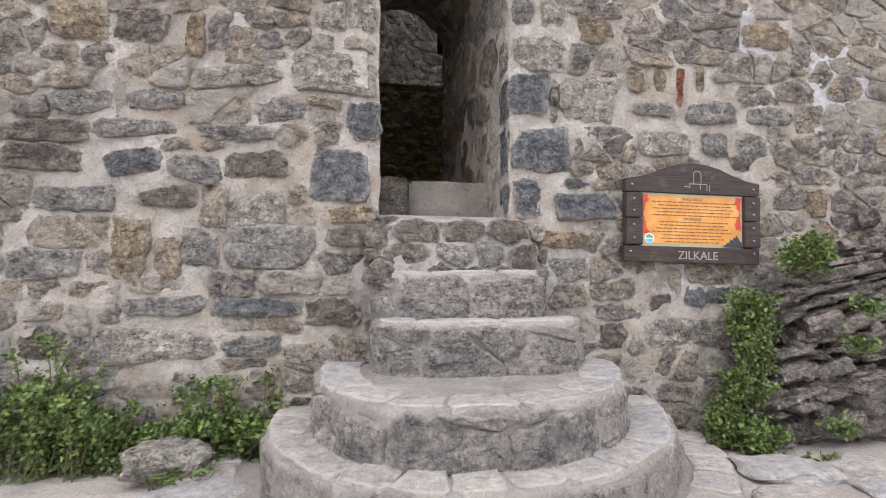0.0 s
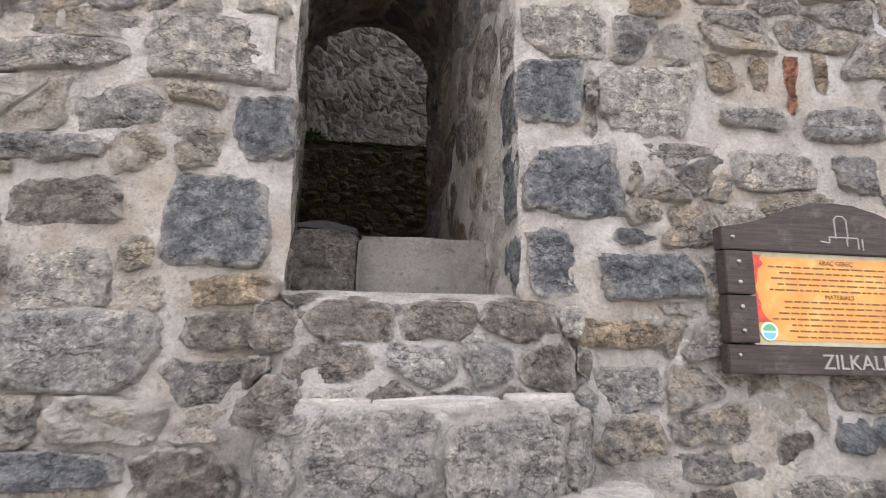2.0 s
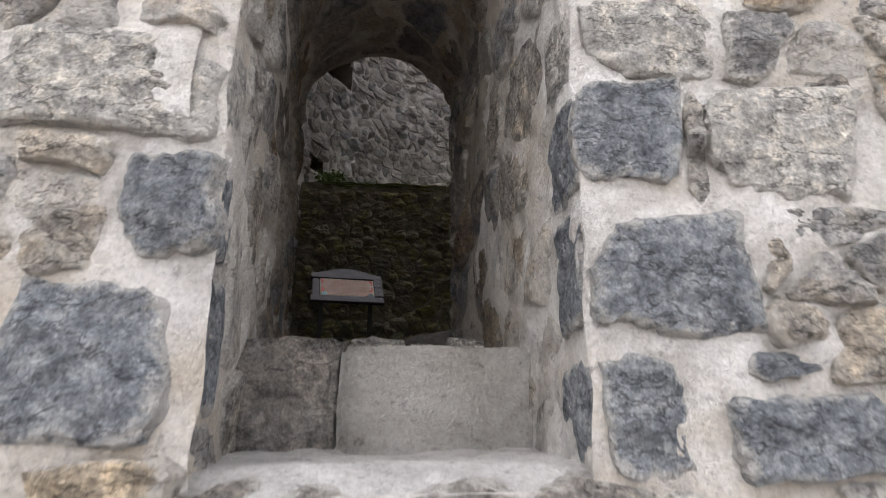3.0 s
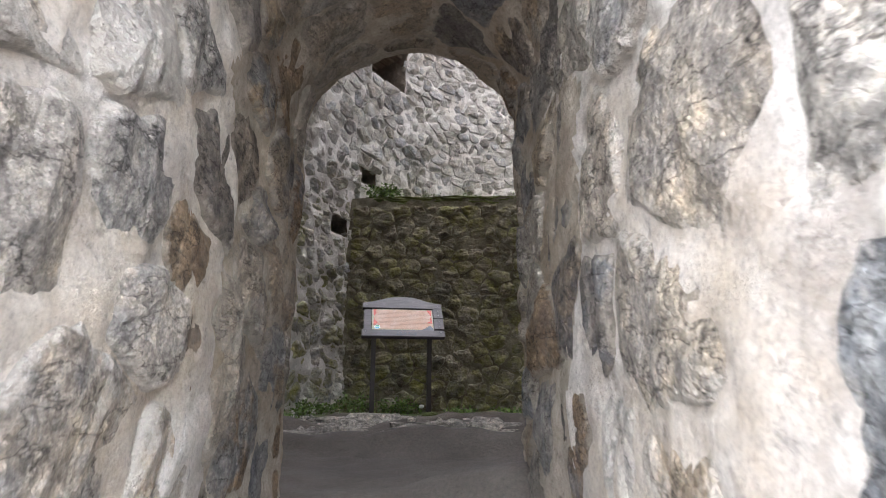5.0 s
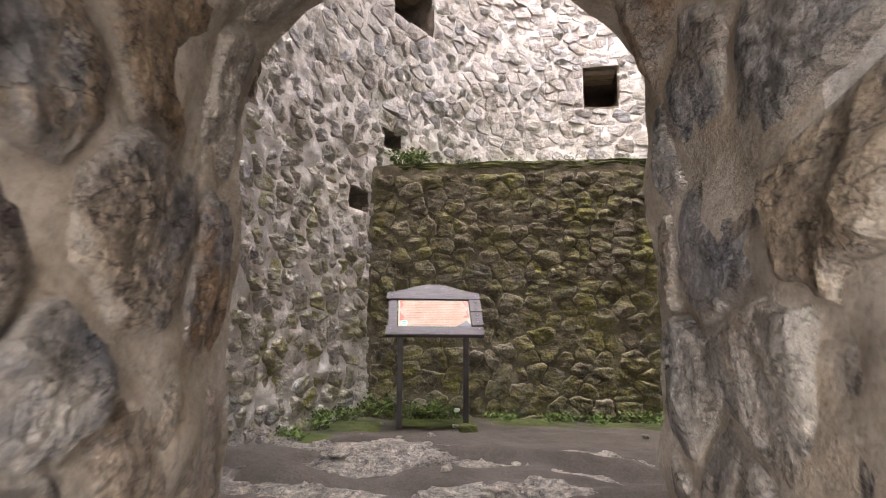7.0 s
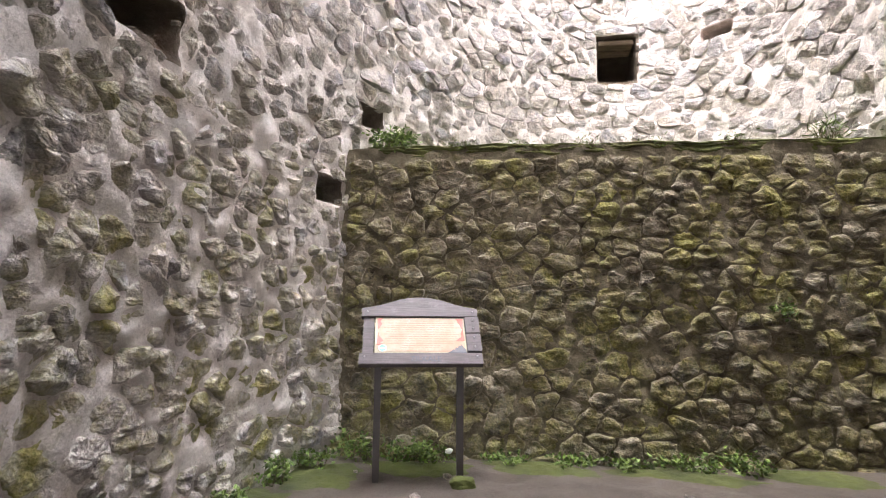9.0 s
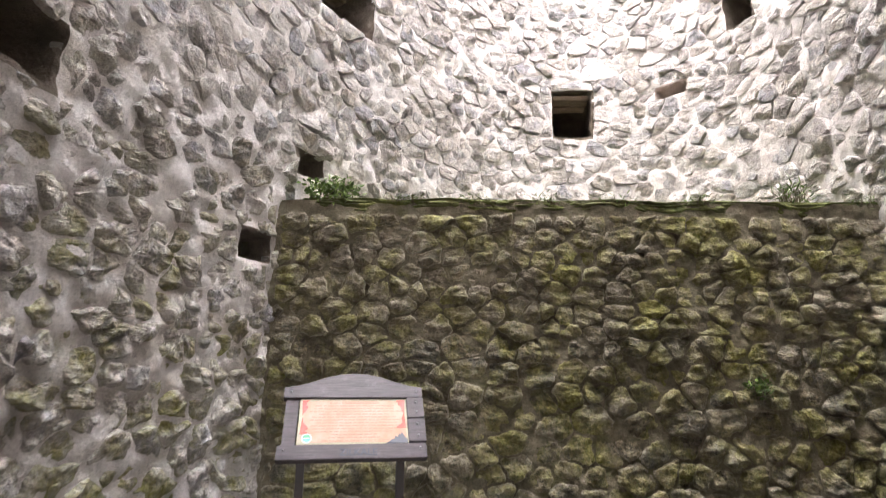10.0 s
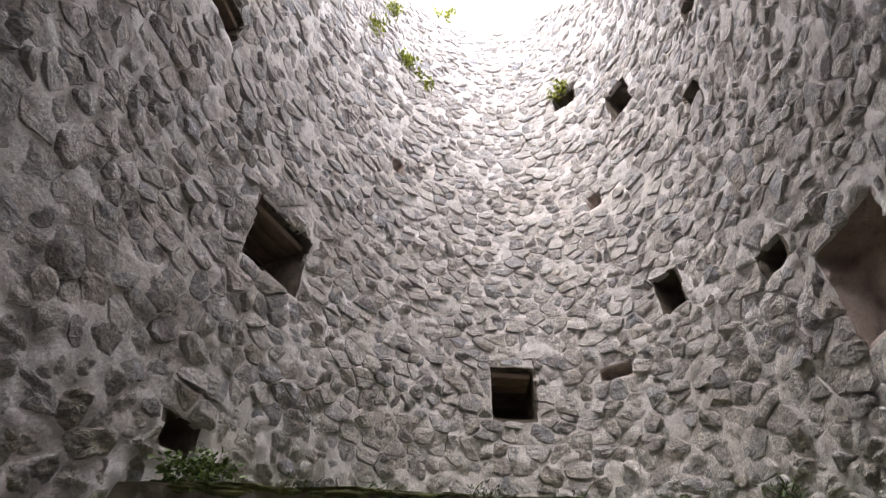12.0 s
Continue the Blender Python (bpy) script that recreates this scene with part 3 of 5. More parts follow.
# ---- outer wall ----
FEATURES = {
    "blue": [(-0.53, 2.52, 0.23, 0.25), (-0.65, 2.18, 0.42, 0.32), (0.61, 2.78, 0.27, 0.27), (0.69, 2.4, 0.42, 0.3), (0.59, 2.04, 0.22, 0.29), (-1.98, 2.23, 0.34, 0.2), (0.94, 2.16, 0.18, 0.07), (1.79, 1.37, 0.17, 0.14), (1.98, 1.37, 0.19, 0.14), (-1.18, 1.31, 0.55, 0.11), (1.0, 1.99, 0.43, 0.18)],
    "grey": [(-1.06, 2.58, 0.33, 0.17), (-1.09, 1.68, 0.52, 0.26), (-2.33, 1.99, 0.49, 0.18), (-1.58, 2.2, 0.34, 0.2), (-1.95, 2.45, 0.52, 0.11), (-2.29, 2.62, 0.38, 0.14), (-1.83, 2.63, 0.36, 0.13), (-1.33, 2.42, 0.5, 0.09), (-2.49, 1.58, 0.48, 0.19), (-1.52, 1.68, 0.25, 0.22), (-1.75, 1.33, 0.5, 0.12), (-1.2, 1.07, 0.35, 0.15), (1.96, 2.68, 0.38, 0.16), (2.42, 2.69, 0.39, 0.12), (1.52, 2.7, 0.31, 0.11), (2.27, 2.48, 0.25, 0.17), (1.98, 2.46, 0.2, 0.17), (0.83, 1.55, 0.36, 0.17), (0.57, 3.36, 0.15, 0.18)],
    "pale": [(-0.72, 2.83, 0.53, 0.28), (-0.53, 3.21, 0.18, 0.27), (-0.75, 3.2, 0.2, 0.19), (1.03, 2.74, 0.42, 0.35), (-1.33, 2.79, 0.57, 0.15), (-1.79, 1.08, 0.76, 0.23), (-1.18, 1.93, 0.35, 0.22), (0.69, 3.08, 0.38, 0.27), (0.77, 3.37, 0.19, 0.21), (1.71, 1.12, 0.6, 0.2), (1.59, 2.46, 0.39, 0.16)],
    "dark": [(-1.75, 2.0, 0.39, 0.13), (-1.19, 2.21, 0.42, 0.21), (-2.52, 2.43, 0.55, 0.15), (-2.54, 2.25, 0.5, 0.18), (-2.5, 1.11, 0.29, 0.22), (-0.69, 1.29, 0.33, 0.18), (-1.93, 3.1, 0.32, 0.2), (1.19, 2.89, 0.13, 0.14), (1.18, 1.09, 0.19, 0.2), (-0.51, 1.75, 0.5, 0.14), (1.52, 1.31, 0.19, 0.14)],
    "tan": [(-1.96, 1.69, 0.25, 0.36), (-1.59, 3.07, 0.13, 0.26), (-2.34, 3.12, 0.37, 0.25), (1.08, 3.25, 0.27, 0.19), (0.71, 1.77, 0.62, 0.13), (1.58, 2.91, 0.08, 0.19), (1.39, 2.92, 0.12, 0.18), (2.79, 2.06, 0.19, 0.23), (1.88, 2.95, 0.06, 0.19), (-0.62, 1.9, 0.38, 0.1), (2.42, 3.31, 0.41, 0.22)],
    "red": [(1.72, 2.88, 0.06, 0.28)],
}
rng = random.Random(11)
DOOR_BLOCK = (0.02, 3.2, 0.9, 2.66)
blocks = [b for group in FEATURES.values() for b in group]


def front_face(u, v):
    d = 0.011 + 0.012 * rough(u, 0, v, 0.3) + 0.013 * rough(u, 3, v, 0.1) + 0.007 * rough(u, 6, v, 0.04)
    gap = abs(u - 0.02) - 0.45
    if v > 1.85 and -0.02 < gap < 0.09:
        d -= 0.03 * (1 - max(gap, 0) / 0.09) ** 2
        if gap < 0.02:
            u += math.copysign(0.012 + 0.02 * rough(u, 0, v, 0.17), 0.02 - u)
    return front(u, v, d)


wall_us = span(-7, -3.4, 0.6) + span(-3.4, -0.43, 0.022)[1:] + span(-0.43, 0.47, 0.022)[1:] + span(0.47, 3.6, 0.022)[1:] + span(3.6, 7, 0.6)[1:]
wall_vs = [-0.6] + span(0.0, 1.88, 0.022) + span(1.88, 4.3, 0.022)[1:] + span(4.3, RIM_Z, 0.9)[1:]
outer = sheet("wall_outer", wall_us, wall_vs, front_face, M_MORTAR, in_door)
tagged(outer, "rubble stone castle wall in wide pale lime mortar", "wall", kind="structure")
for colour, group in FEATURES.items():
    for b in group:
        add_stone(stone_shape(rng, block_outline(rng, *b), front, rng.uniform(0.036, 0.058), 4, 0.35), "stone", Vector(front(b[0], b[1], 0)), M_FEATURE[colour], outer)
stones = rubble(rng, -4.6, 4.6, 0.05, 4.6, (0.08, 0.22), (0.1, 0.48), 0.008, blocks + [DOOR_BLOCK], 1.8, 0.42)
lay_stones(rng, stones, front, (0.026, 0.06), outer, M_STONE, M_STONE_REST, lambda u, v: -2.3 < u < 2.0 and 0.6 < v < 3.3, limit=230, rings=4, rest_rings=lambda u, v: 4 if abs(u) < 3 else 1)

# broad smears of lime mortar that run over the stones
for cu, cv, w, h in ((1.5, 1.05, 1.1, 1.2), (-1.5, 0.98, 1.3, 0.55), (-2.25, 1.36, 0.9, 0.5), (0.95, 2.5, 0.45, 0.8), (-0.62, 2.95, 0.5, 0.6), (2.3, 2.2, 0.7, 0.6)):
    def thin(u, v):
        k = math.hypot((u - cu) / (w / 2), (v - cv) / (h / 2))
        return k + 0.6 * rough(u, cu, v, 0.25) + 0.4 * rough(u, cv, v, 0.08)

    def smeared(u, v):
        x, y, z = front_face(u, v)
        return (x, y - 0.02 * min(1.0, max(-0.3, (0.95 - thin(u, v)) / 0.6)), z)

    sheet("mortar_smear", span(cu - w * 0.7, cu + w * 0.7, 0.02), span(cv - h * 0.7, cv + h * 0.7, 0.02), smeared, M_MORTAR, lambda u, v: thin(u, v) > 1.0 or (abs(u - 0.02) < 0.52 and v > 1.85), parent=outer)

# pale limewash left on the wall in patches
M_LIME = mortar_material("limewash", (0.50, 0.50, 0.51), (0.74, 0.74, 0.76), (0.58, 0.56, 0.54))
for cu, cv, w, h in ((2.98, 2.98, 0.62, 0.62), (2.35, 3.3, 0.3, 0.4)):
    def bare(u, v):
        k = math.hypot((u - cu) / (w / 2), (v - cv) / (h / 2))
        return k + 0.9 * rough(u, cu, v, 0.16) + 0.5 * rough(u, cv, v, 0.05) > 0.85

    def washed(u, v):
        x, y, z = front_face(u, v)
        return (x, y - 0.008, z)

    sheet("limewash", span(cu - w * 0.75, cu + w * 0.75, 0.012), span(cv - h * 0.75, cv + h * 0.75, 0.012), washed, M_LIME, bare, parent=outer)

# ---- passage ----
rng = random.Random(5)


def passage_face(u, v):
    x, y, z = passage(u, v, 0)
    d = 0.02 + 0.026 * rough(x, y, z, 0.3) + 0.016 * rough(x, y, z, 0.11) + 0.007 * rough(x, y, z, 0.045)
    return passage(u, v, d * (0.3 if v < 0.02 else 1))


# pale outer mortar gives way to the darker, shade-coloured one further in
tube = sheet("wall_passage", span(0, 1, 0.005), span(0.014, 1.03, 0.0125), passage_face, M_MORTAR_SHADED, pick=lambda u, v: v < 0.55 + 0.25 * rough(u * 5.4, v * 2, 3, 0.35), second=M_MORTAR)
tagged(tube, "vaulted rubble passage through the thick castle wall", "passage", kind="structure")


def tube_place(u, v, d):
    return passage(u / 5.4, v / 2.05, d)


QUOINS = [(2.78, 0.27, 1), (2.4, 0.3, 1), (2.04, 0.28, 1), (3.08, 0.26, 1), (2.52, 0.25, 0), (2.2, 0.3, 0), (2.85, 0.28, 0)]
quoins = []
for z, h, right in QUOINS:
    u = (z - 1.80) / (3.86 - 1.80) * 0.36 * 5.4
    quoins.append((5.4 - u if right else u, 0.12, h, 0.21))
for q, (z, h, right) in zip(quoins, QUOINS):
    add_stone(stone_shape(rng, block_outline(rng, *q), tube_place, 0.03, 4, 0.2), "stone", Vector(tube_place(q[0], q[1], 0)), M_FEATURE["pale" if z > 2.8 else "blue"], tube)
stones = rubble(rng, 0.05, 5.35, 0.02, 2.04, (0.2, 0.46), (0.13, 0.42), 0.02, quoins, 0.9, 0.45)
# outer half in wall stone, inner half in its shade-darkened copy
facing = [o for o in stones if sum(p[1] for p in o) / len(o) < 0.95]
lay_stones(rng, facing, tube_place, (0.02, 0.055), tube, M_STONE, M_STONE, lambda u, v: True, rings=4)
lay_stones(rng, [o for o in stones if o not in facing], tube_place, (0.02, 0.055), tube, M_PASS_SHADED, M_PASS_SHADED, lambda u, v: True, rings=4)

# ---- tower room ----
rng = random.Random(8)
# holes in the inner face: place round the wall, height, width, height, depth
HOLES = [
    (7.22, 8.52, 0.88, 0.87, 1.2), (11.25, 7.92, 0.59, 0.80, 1.25), (13.85, 8.81, 0.38, 0.52, 1.1), (15.44, 8.16, 0.39, 0.26, 1.1),
    (6.75, 6.07, 0.36, 0.24, 1.1), (5.25, 10.57, 0.55, 0.50, 0.7), (14.15, 13.1, 0.51, 0.7, 1.2), (12.99, 14.56, 0.49, 0.4, 0.5),
    (16.28, 12.38, 0.38, 0.3, 0.5), (15.51, 11.24, 0.3, 0.29, 0.4), (16.35, 7.24, 0.9, 0.95, 0.3), (6.03, 5.06, 0.34, 0.22, 0.7),
    (12.76, 8.04, 0.43, 0.13, 0.3), (3.5, 5.70, 0.85, 0.36, 1.1), (9.13, 11.84, 0.22, 0.3, 0.3), (13.06, 11.29, 0.2, 0.25, 0.3),
]


def hole_depth(u, v, grow=0.0):
    for hu, hv, w, h, depth in HOLES:
        if abs(u - hu) > w or abs(v - hv) > h:
            continue
        if abs(u - hu) < w / 2 + grow + 0.07 * w * rough(hu, v, 0, 0.45) and abs(v - hv) < h / 2 + grow + 0.07 * h * rough(u, hv, 4, 0.45):
            return depth
    return 0.0


def rim_rise(u):
    """The broken wall-top rises and falls."""
    rise = float(np.interp(u % GIRTH, (3.0, 10.2, 11.4, 12.4, 13.6, 16.0), (0.6, 1.0, 0.75, 0.25, -0.3, -0.4)))
    return rise + 0.12 * rough(u, 0, 0, 0.9) + 0.09 * math.floor(2 * rough(u, 5, 0, 0.5))


def tower_face(u, v):
    x, y, z = tower(u, v, 0)
    d = 0.032 + 0.014 * min(max((6.8 - z) / 0.8, 0.0), 1.0) + 0.03 * rough(x, y, z, 0.4) + 0.036 * rough(x, y, z, 0.15) + 0.014 * rough(x, y, z, 0.07)
    return tower(u, v + rim_rise(u) * max(0, v - RIM_Z + 0.6) / 0.6, d - hole_depth(u, v))


def at_passage(u, v):
    x, y, z = tower(u, v, 0)
    return y < 7 and -1.08 < x < 0.16 and v < 4.4


# deep holes and their edges get the shade-darkened core, shallow ones brown plaster
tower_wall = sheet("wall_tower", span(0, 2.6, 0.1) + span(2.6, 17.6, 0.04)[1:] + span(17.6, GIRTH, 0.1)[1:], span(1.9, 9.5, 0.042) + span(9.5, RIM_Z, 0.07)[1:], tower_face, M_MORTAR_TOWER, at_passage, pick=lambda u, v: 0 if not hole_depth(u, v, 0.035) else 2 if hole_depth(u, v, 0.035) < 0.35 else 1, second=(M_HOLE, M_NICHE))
tagged(tower_wall, "tall rounded inner wall of rough rubble in pale mortar", "wall", kind="structure")
hole_blocks = [(h[0], h[1], h[2] + 0.04, h[3] + 0.04) for h in HOLES]
stones = rubble(rng, 0.6, GIRTH - 1.75, 2.2, RIM_Z - 0.05, (0.11, 0.28), (0.12, 0.48), 0.012, hole_blocks, 1.3, 0.55)
lay_stones(rng, stones, tower, lambda u, v: (0.045, 0.1) if v < 6.2 else (0.04, 0.09), tower_wall, M_TOWER, M_TOWER_REST, lambda u, v: 3.0 < u < 8.0 and v < 7.0, limit=290, rings=4, tilt=0.9, crag=1.4, rest_rings=lambda u, v: (4 if v < 6.2 else 3) if 2.5 < u < 18 else 1)

# the tower's thickness: outer shell and wall-top
SHELL = 1.3
shell_us = span(2.2, GIRTH - 2.2, 0.4)
shell = sheet("wall_shell", shell_us, [-1.0, 6.0, 12.0, RIM_Z], lambda u, v: tower(u, v, -SHELL), M_MORTAR)
tagged(shell, "outer face of the round castle tower", "wall", kind="structure")
crest = sheet("wall_crest", span(0, GIRTH, 0.06), [0.0, 0.5, 1.0], lambda u, k: (lambda p: (p[0], max(p[1], 3.6 if k > 0.4 else 0), RIM_Z + rim_rise(u % GIRTH) + 0.06 * k * rough(u, k, 0, 0.4)))(tower(u, RIM_Z, -SHELL * k)), M_MORTAR)
tagged(crest, "broken wall-top of the tower", "wall", kind="structure")

# unseen flanks, added so that no light leaks in through the hollow wall
for sx, y1, name in ((-4.5, 10.9, "wall_side_left"), (4.3, 9.3, "wall_side_right")):
    side = sheet(name, span(float(np.interp(sx, WALL_X, WALL_Y)) + 0.02, y1, 0.8), [-1.0, 6.0, 12.0, RIM_Z], lambda y, z: (sx, y, z), M_MORTAR)
    tagged(side, "unseen flank added to keep light out of the hollow wall", "wall", kind="structure")


def in_room(x, y):
    c, s = math.cos(TH), math.sin(TH)
    lx, ly = (x - CX) * c + (y - CY) * s, -(x - CX) * s + (y - CY) * c
    return (lx / (RA + 0.25)) ** 2 + (ly / (RB + 0.25)) ** 2 < 1


# unseen lid over the hollow between the walls, added to block the sky
lid = sheet("wall_walk", span(-4.5, 4.3, 0.2), span(3.3, 11.0, 0.2), lambda x, y: (x, y, RIM_Z - 0.08), M_MORTAR, in_room)
tagged(lid, "unseen lid added to keep light out of the hollow wall", "wall", kind="structure")

# ---- low wall across the room ----
rng = random.Random(21)
LOW_TOP = 5.58


def low_place(u, v, d):
    return (u + 0.17 * d, 11.45 + 0.17 * u - d, v)


def low_face(u, v):
    return low_place(u, v, 0.026 + 0.024 * rough(u, 1, v, 0.3) + 0.024 * rough(u, 4, v, 0.11) + 0.01 * rough(u, 5, v, 0.05))


low = sheet("wall_low", span(-3.3, 3.9, 0.035), span(2.1, LOW_TOP, 0.035), low_face, M_MORTAR_LOW)
tagged(low, "low cross wall of mossy olive rubble stone", "wall", kind="structure")
stones = rubble(rng, -2.9, 3.8, 2.25, LOW_TOP - 0.14, (0.11, 0.27), (0.11, 0.44), 0.012, (), 1.25, 0.4)
lay_stones(rng, stones, low_place, (0.04, 0.1), low, M_LOW, M_LOW, lambda u, v: True, rings=4, tilt=0.6, crag=1.5)
ledge = sheet("ledge", span(-3.3, 3.9, 0.08), span(0, 3.2, 0.1), lambda u, k: (u, 11.43 + 0.17 * u + k, LOW_TOP - 0.01 + 0.03 * rough(u, k, 0, 0.3) + 0.02 * rough(u, k, 2, 0.1)), M_MOSS)
tagged(ledge, "mossy earth on top of the cross wall", "ledge", kind="structure")

# ---- tower floor ----
def floor_z(x, y):
    z = FLOOR_Z + 0.03 * rough(x, y, 0, 0.6) + 0.015 * rough(x, y, 3, 0.15)
    k = min(max((5.9 - y) / 1.5, 0), 1)
    ridge = max(0.0, rough(x * 0.5, y * 1.4, 9, 0.55) - 0.05) * 0.32 * min(max((9.6 - y) / 0.6, 0), 1)
    return (z + ridge) * (1 - k) + (SILL_Z - 0.02 + 0.02 * rough(x, y, 1, 0.2)) * k


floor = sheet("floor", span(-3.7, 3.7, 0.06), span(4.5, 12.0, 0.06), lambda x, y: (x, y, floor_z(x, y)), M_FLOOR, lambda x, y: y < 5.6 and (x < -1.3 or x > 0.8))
tagged(floor, "dark trodden earth floor with bare rock ribs", "floor", kind="structure")

# ---- entrance steps ----
STEP_BACK, STEP_X = 3.72, 0.2


def empty(name, x=0.0, y=0.0, z=0.0):
    ob = new(name)
    ob.location = (x, y, z)
    ob.empty_display_size = 0.1
    return ob


def step_curve(xc, rx, ry, square):
    """Outline of a rounded step from the wall, round the front and back to the wall, by length along it."""
    pts = []
    for i in range(161):
        a = math.pi * i / 160
        c, s = math.cos(a), math.sin(a)
        x = -rx * math.copysign(abs(c) ** square, c)
        y = -ry * abs(s) ** square
        pts.append((xc + x, STEP_BACK + y + 0.13 * x))
    p = np.array(pts)
    run = np.concatenate([[0], np.cumsum(np.hypot(*np.diff(p, axis=0).T))])
    return p, run


def build_step(parent, xc, rx, ry, square, z0, z1, seed, courses, lip=0.02, stones=True):
    r = random.Random(seed)
    p, run = step_curve(xc, rx, ry, square)
    length = float(run[-1])

    def at(u):
        return float(np.interp(u, run, p[:, 0])), float(np.interp(u, run, p[:, 1]))

    def out(u):
        (ax, ay), (bx, by) = at(max(u - 0.04, 0)), at(min(u + 0.04, length))
        ln = math.hypot(bx - ax, by - ay) or 1
        return (by - ay) / ln, -(bx - ax) / ln

    def face(u, v, d):
        x, y = at(u)
        nx, ny = out(u)
        return (x + nx * d, y + ny * d, v)

    us = span(0, length, 0.022)
    prof = [(0, 0.0), (0.25, 0.0), (0.5, 0.0), (0.7, 0.0), (0.85, 0.0), (0.93, 0.0), (0.98, 0.0), (0.993, -0.005), (1.0, -lip)]
    prof += [(1.0, -lip - (z1 - z0 - lip) * k / 11) for k in range(1, 12)]
    verts, faces = [], []
    for j, (k, dz) in enumerate(prof):
        for u in us:
            x, y = at(u)
            x, y = xc + (x - xc) * k, STEP_BACK + 0.05 + (y - STEP_BACK - 0.05) * k
            nx, ny = out(u)
            edge = 0.02 * rough(u + seed, dz * 2, 0, 0.2) + 0.012 * rough(u + seed, dz * 3, 3, 0.06) if k > 0.9 else 0
            low = 0.014 * rough(x, y, seed, 0.3) + 0.007 * rough(x, y, seed + 2, 0.09) - (0.022 * max(0, rough(u, seed, 1, 0.22)) if 0.95 < k and dz > -lip - 0.001 else 0)
            verts.append((x + nx * edge, y + ny * edge, z1 + dz + (low if dz > -lip - 0.001 else 0)))
    n = len(us)
    for j in range(len(prof) - 1):
        for i in range(n - 1):
            faces.append((j * n + i, (j + 1) * n + i, (j + 1) * n + i + 1, j * n + i + 1))
    step = mesh_object("step", verts, faces, M_STEP, parent, smooth=True)
    if stones:
        for o in rubble(r, 0.1, length - 0.1, z0 + 0.02, z1 - 0.02, courses, (0.28, 0.62), 0.012, (), 1.0, 0.1):
            cu, cv = sum(q[0] for q in o) / len(o), sum(q[1] for q in o) / len(o)
            add_stone(stone_shape(r, o, face, r.uniform(0.024, 0.042), 4, 0.4), "stone", Vector(face(cu, cv, 0)), M_STEP_STONE, step)
    # edging slabs laid in the cement along the front of the tread

    def tread(u, v, d):
        x, y = at(u)
        nx, ny = out(u)
        return (x - nx * v, y - ny * v, z1 + d)

    deep = min(0.24, 0.4 * ry)
    for o in rubble(r, 0.12, length - 0.12, 0.012, deep, (deep, deep + 0.01), (0.24, 0.6), 0.016, (), 1.0, 0.0):
        cu, cv = sum(q[0] for q in o) / len(o), sum(q[1] for q in o) / len(o)
        slab = stone_shape(r, o, tread, r.uniform(0.012, 0.02), 3, 0.2, crag=0.3)
        slab.faces = [f[::-1] for f in slab.faces]
        add_stone(slab, "slab", Vector(tread(cu, cv, 0)), M_TREAD, step)
    return step


steps = tagged(empty("stone_steps", STEP_X, STEP_BACK, 0.2), "worn grey rounded stone steps set in cement", "steps")


def stair(*a, **k):
    s = build_step(steps, *a, **k)
    s.matrix_parent_inverse = Matrix.Translation((-STEP_X, -STEP_BACK, -0.2))
    return s


stair(0.18, 1.62, 1.95, 1.0, 0.0, 0.42, 1, (0.3, 0.4), stones=False)
stair(0.20, 1.22, 1.66, 0.95, 0.36, 0.69, 2, (0.24, 0.30))
stair(0.18, 0.93, 1.42, 0.85, 0.64, 0.95, 3, (0.22, 0.28))
stair(0.22, 0.64, 0.66, 0.45, 0.90, 1.24, 4, (0.22, 0.28))
stair(0.10, 0.55, 0.34, 0.35, 1.20, 1.53, 5, (0.24, 0.30))

# rough ledge of rubble under the threshold
rng = random.Random(31)


def apron(u, v, d):
    k = max(0.0, (v - 1.45) / 0.5) + 2.4 * max(0.0, 1.45 - v)
    return (u, float(np.interp(u, WALL_X, WALL_Y)) - 0.16 + 0.17 * k + 0.16 * max(0.0, (v - 1.83) / 0.095) ** 2 - d, v)


ledge_low = sheet("apron", span(-0.75, 0.95, 0.022), span(1.0, 1.925, 0.022), lambda u, v: apron(u, v, 0.016 + 0.02 * rough(u, 7, v, 0.25) + 0.014 * rough(u, 8, v, 0.08) + 0.008 * rough(u, 9, v, 0.04) - 0.55 * max(0, abs(u - 0.1) - 0.45)), M_STEP)
tagged(ledge_low, "rough mortared rubble under the doorway", "wall", kind="structure")
for o in rubble(rng, -0.5, 0.7, 1.46, 1.9, (0.1, 0.2), (0.14, 0.55), 0.01, (), 1.3, 0.15):
    c = Vector(apron(sum(q[0] for q in o) / len(o), sum(q[1] for q in o) / len(o), 0))
    add_stone(stone_shape(rng, o, apron, rng.uniform(0.025, 0.055), 4, 0.5), "stone", c, M_FEATURE[rng.choice(("dark", "grey", "dark", "pale", "grey", "dark"))], ledge_low)


def rock(name, x, y, z, sx, sy, sz, seed, material, parent=None, turn=0.0, sharp=0.35, label="", category="", group="", tilt=0.0):
    """A broken stone: a cube cut finely and knocked out of shape."""
    r = random.Random(seed)
    bm = bmesh.new()
    bmesh.ops.create_icosphere(bm, subdivisions=3 if max(sx, sy) > 0.12 else 2, radius=1)
    for v in bm.verts:
        p = v.co
        m = max(abs(p.x), abs(p.y), abs(p.z))
        q = p * ((1 / m) * 0.65 + 0.35)
        k = 1 + sharp * rough(q.x + seed, q.y, q.z, 0.9) + 0.4 * sharp * rough(q.x, q.y + seed, q.z, 0.3)
        v.co = Vector((q.x * sx / 2 * k, q.y * sy / 2 * k, q.z * sz / 2 * k))
    ob = part(name, bm, material, parent, label)
    ob.matrix_basis = pose(x, y, z, tilt, tilt * 0.5, turn)
    if category:
        tagged(ob, label, category, group)
    return ob


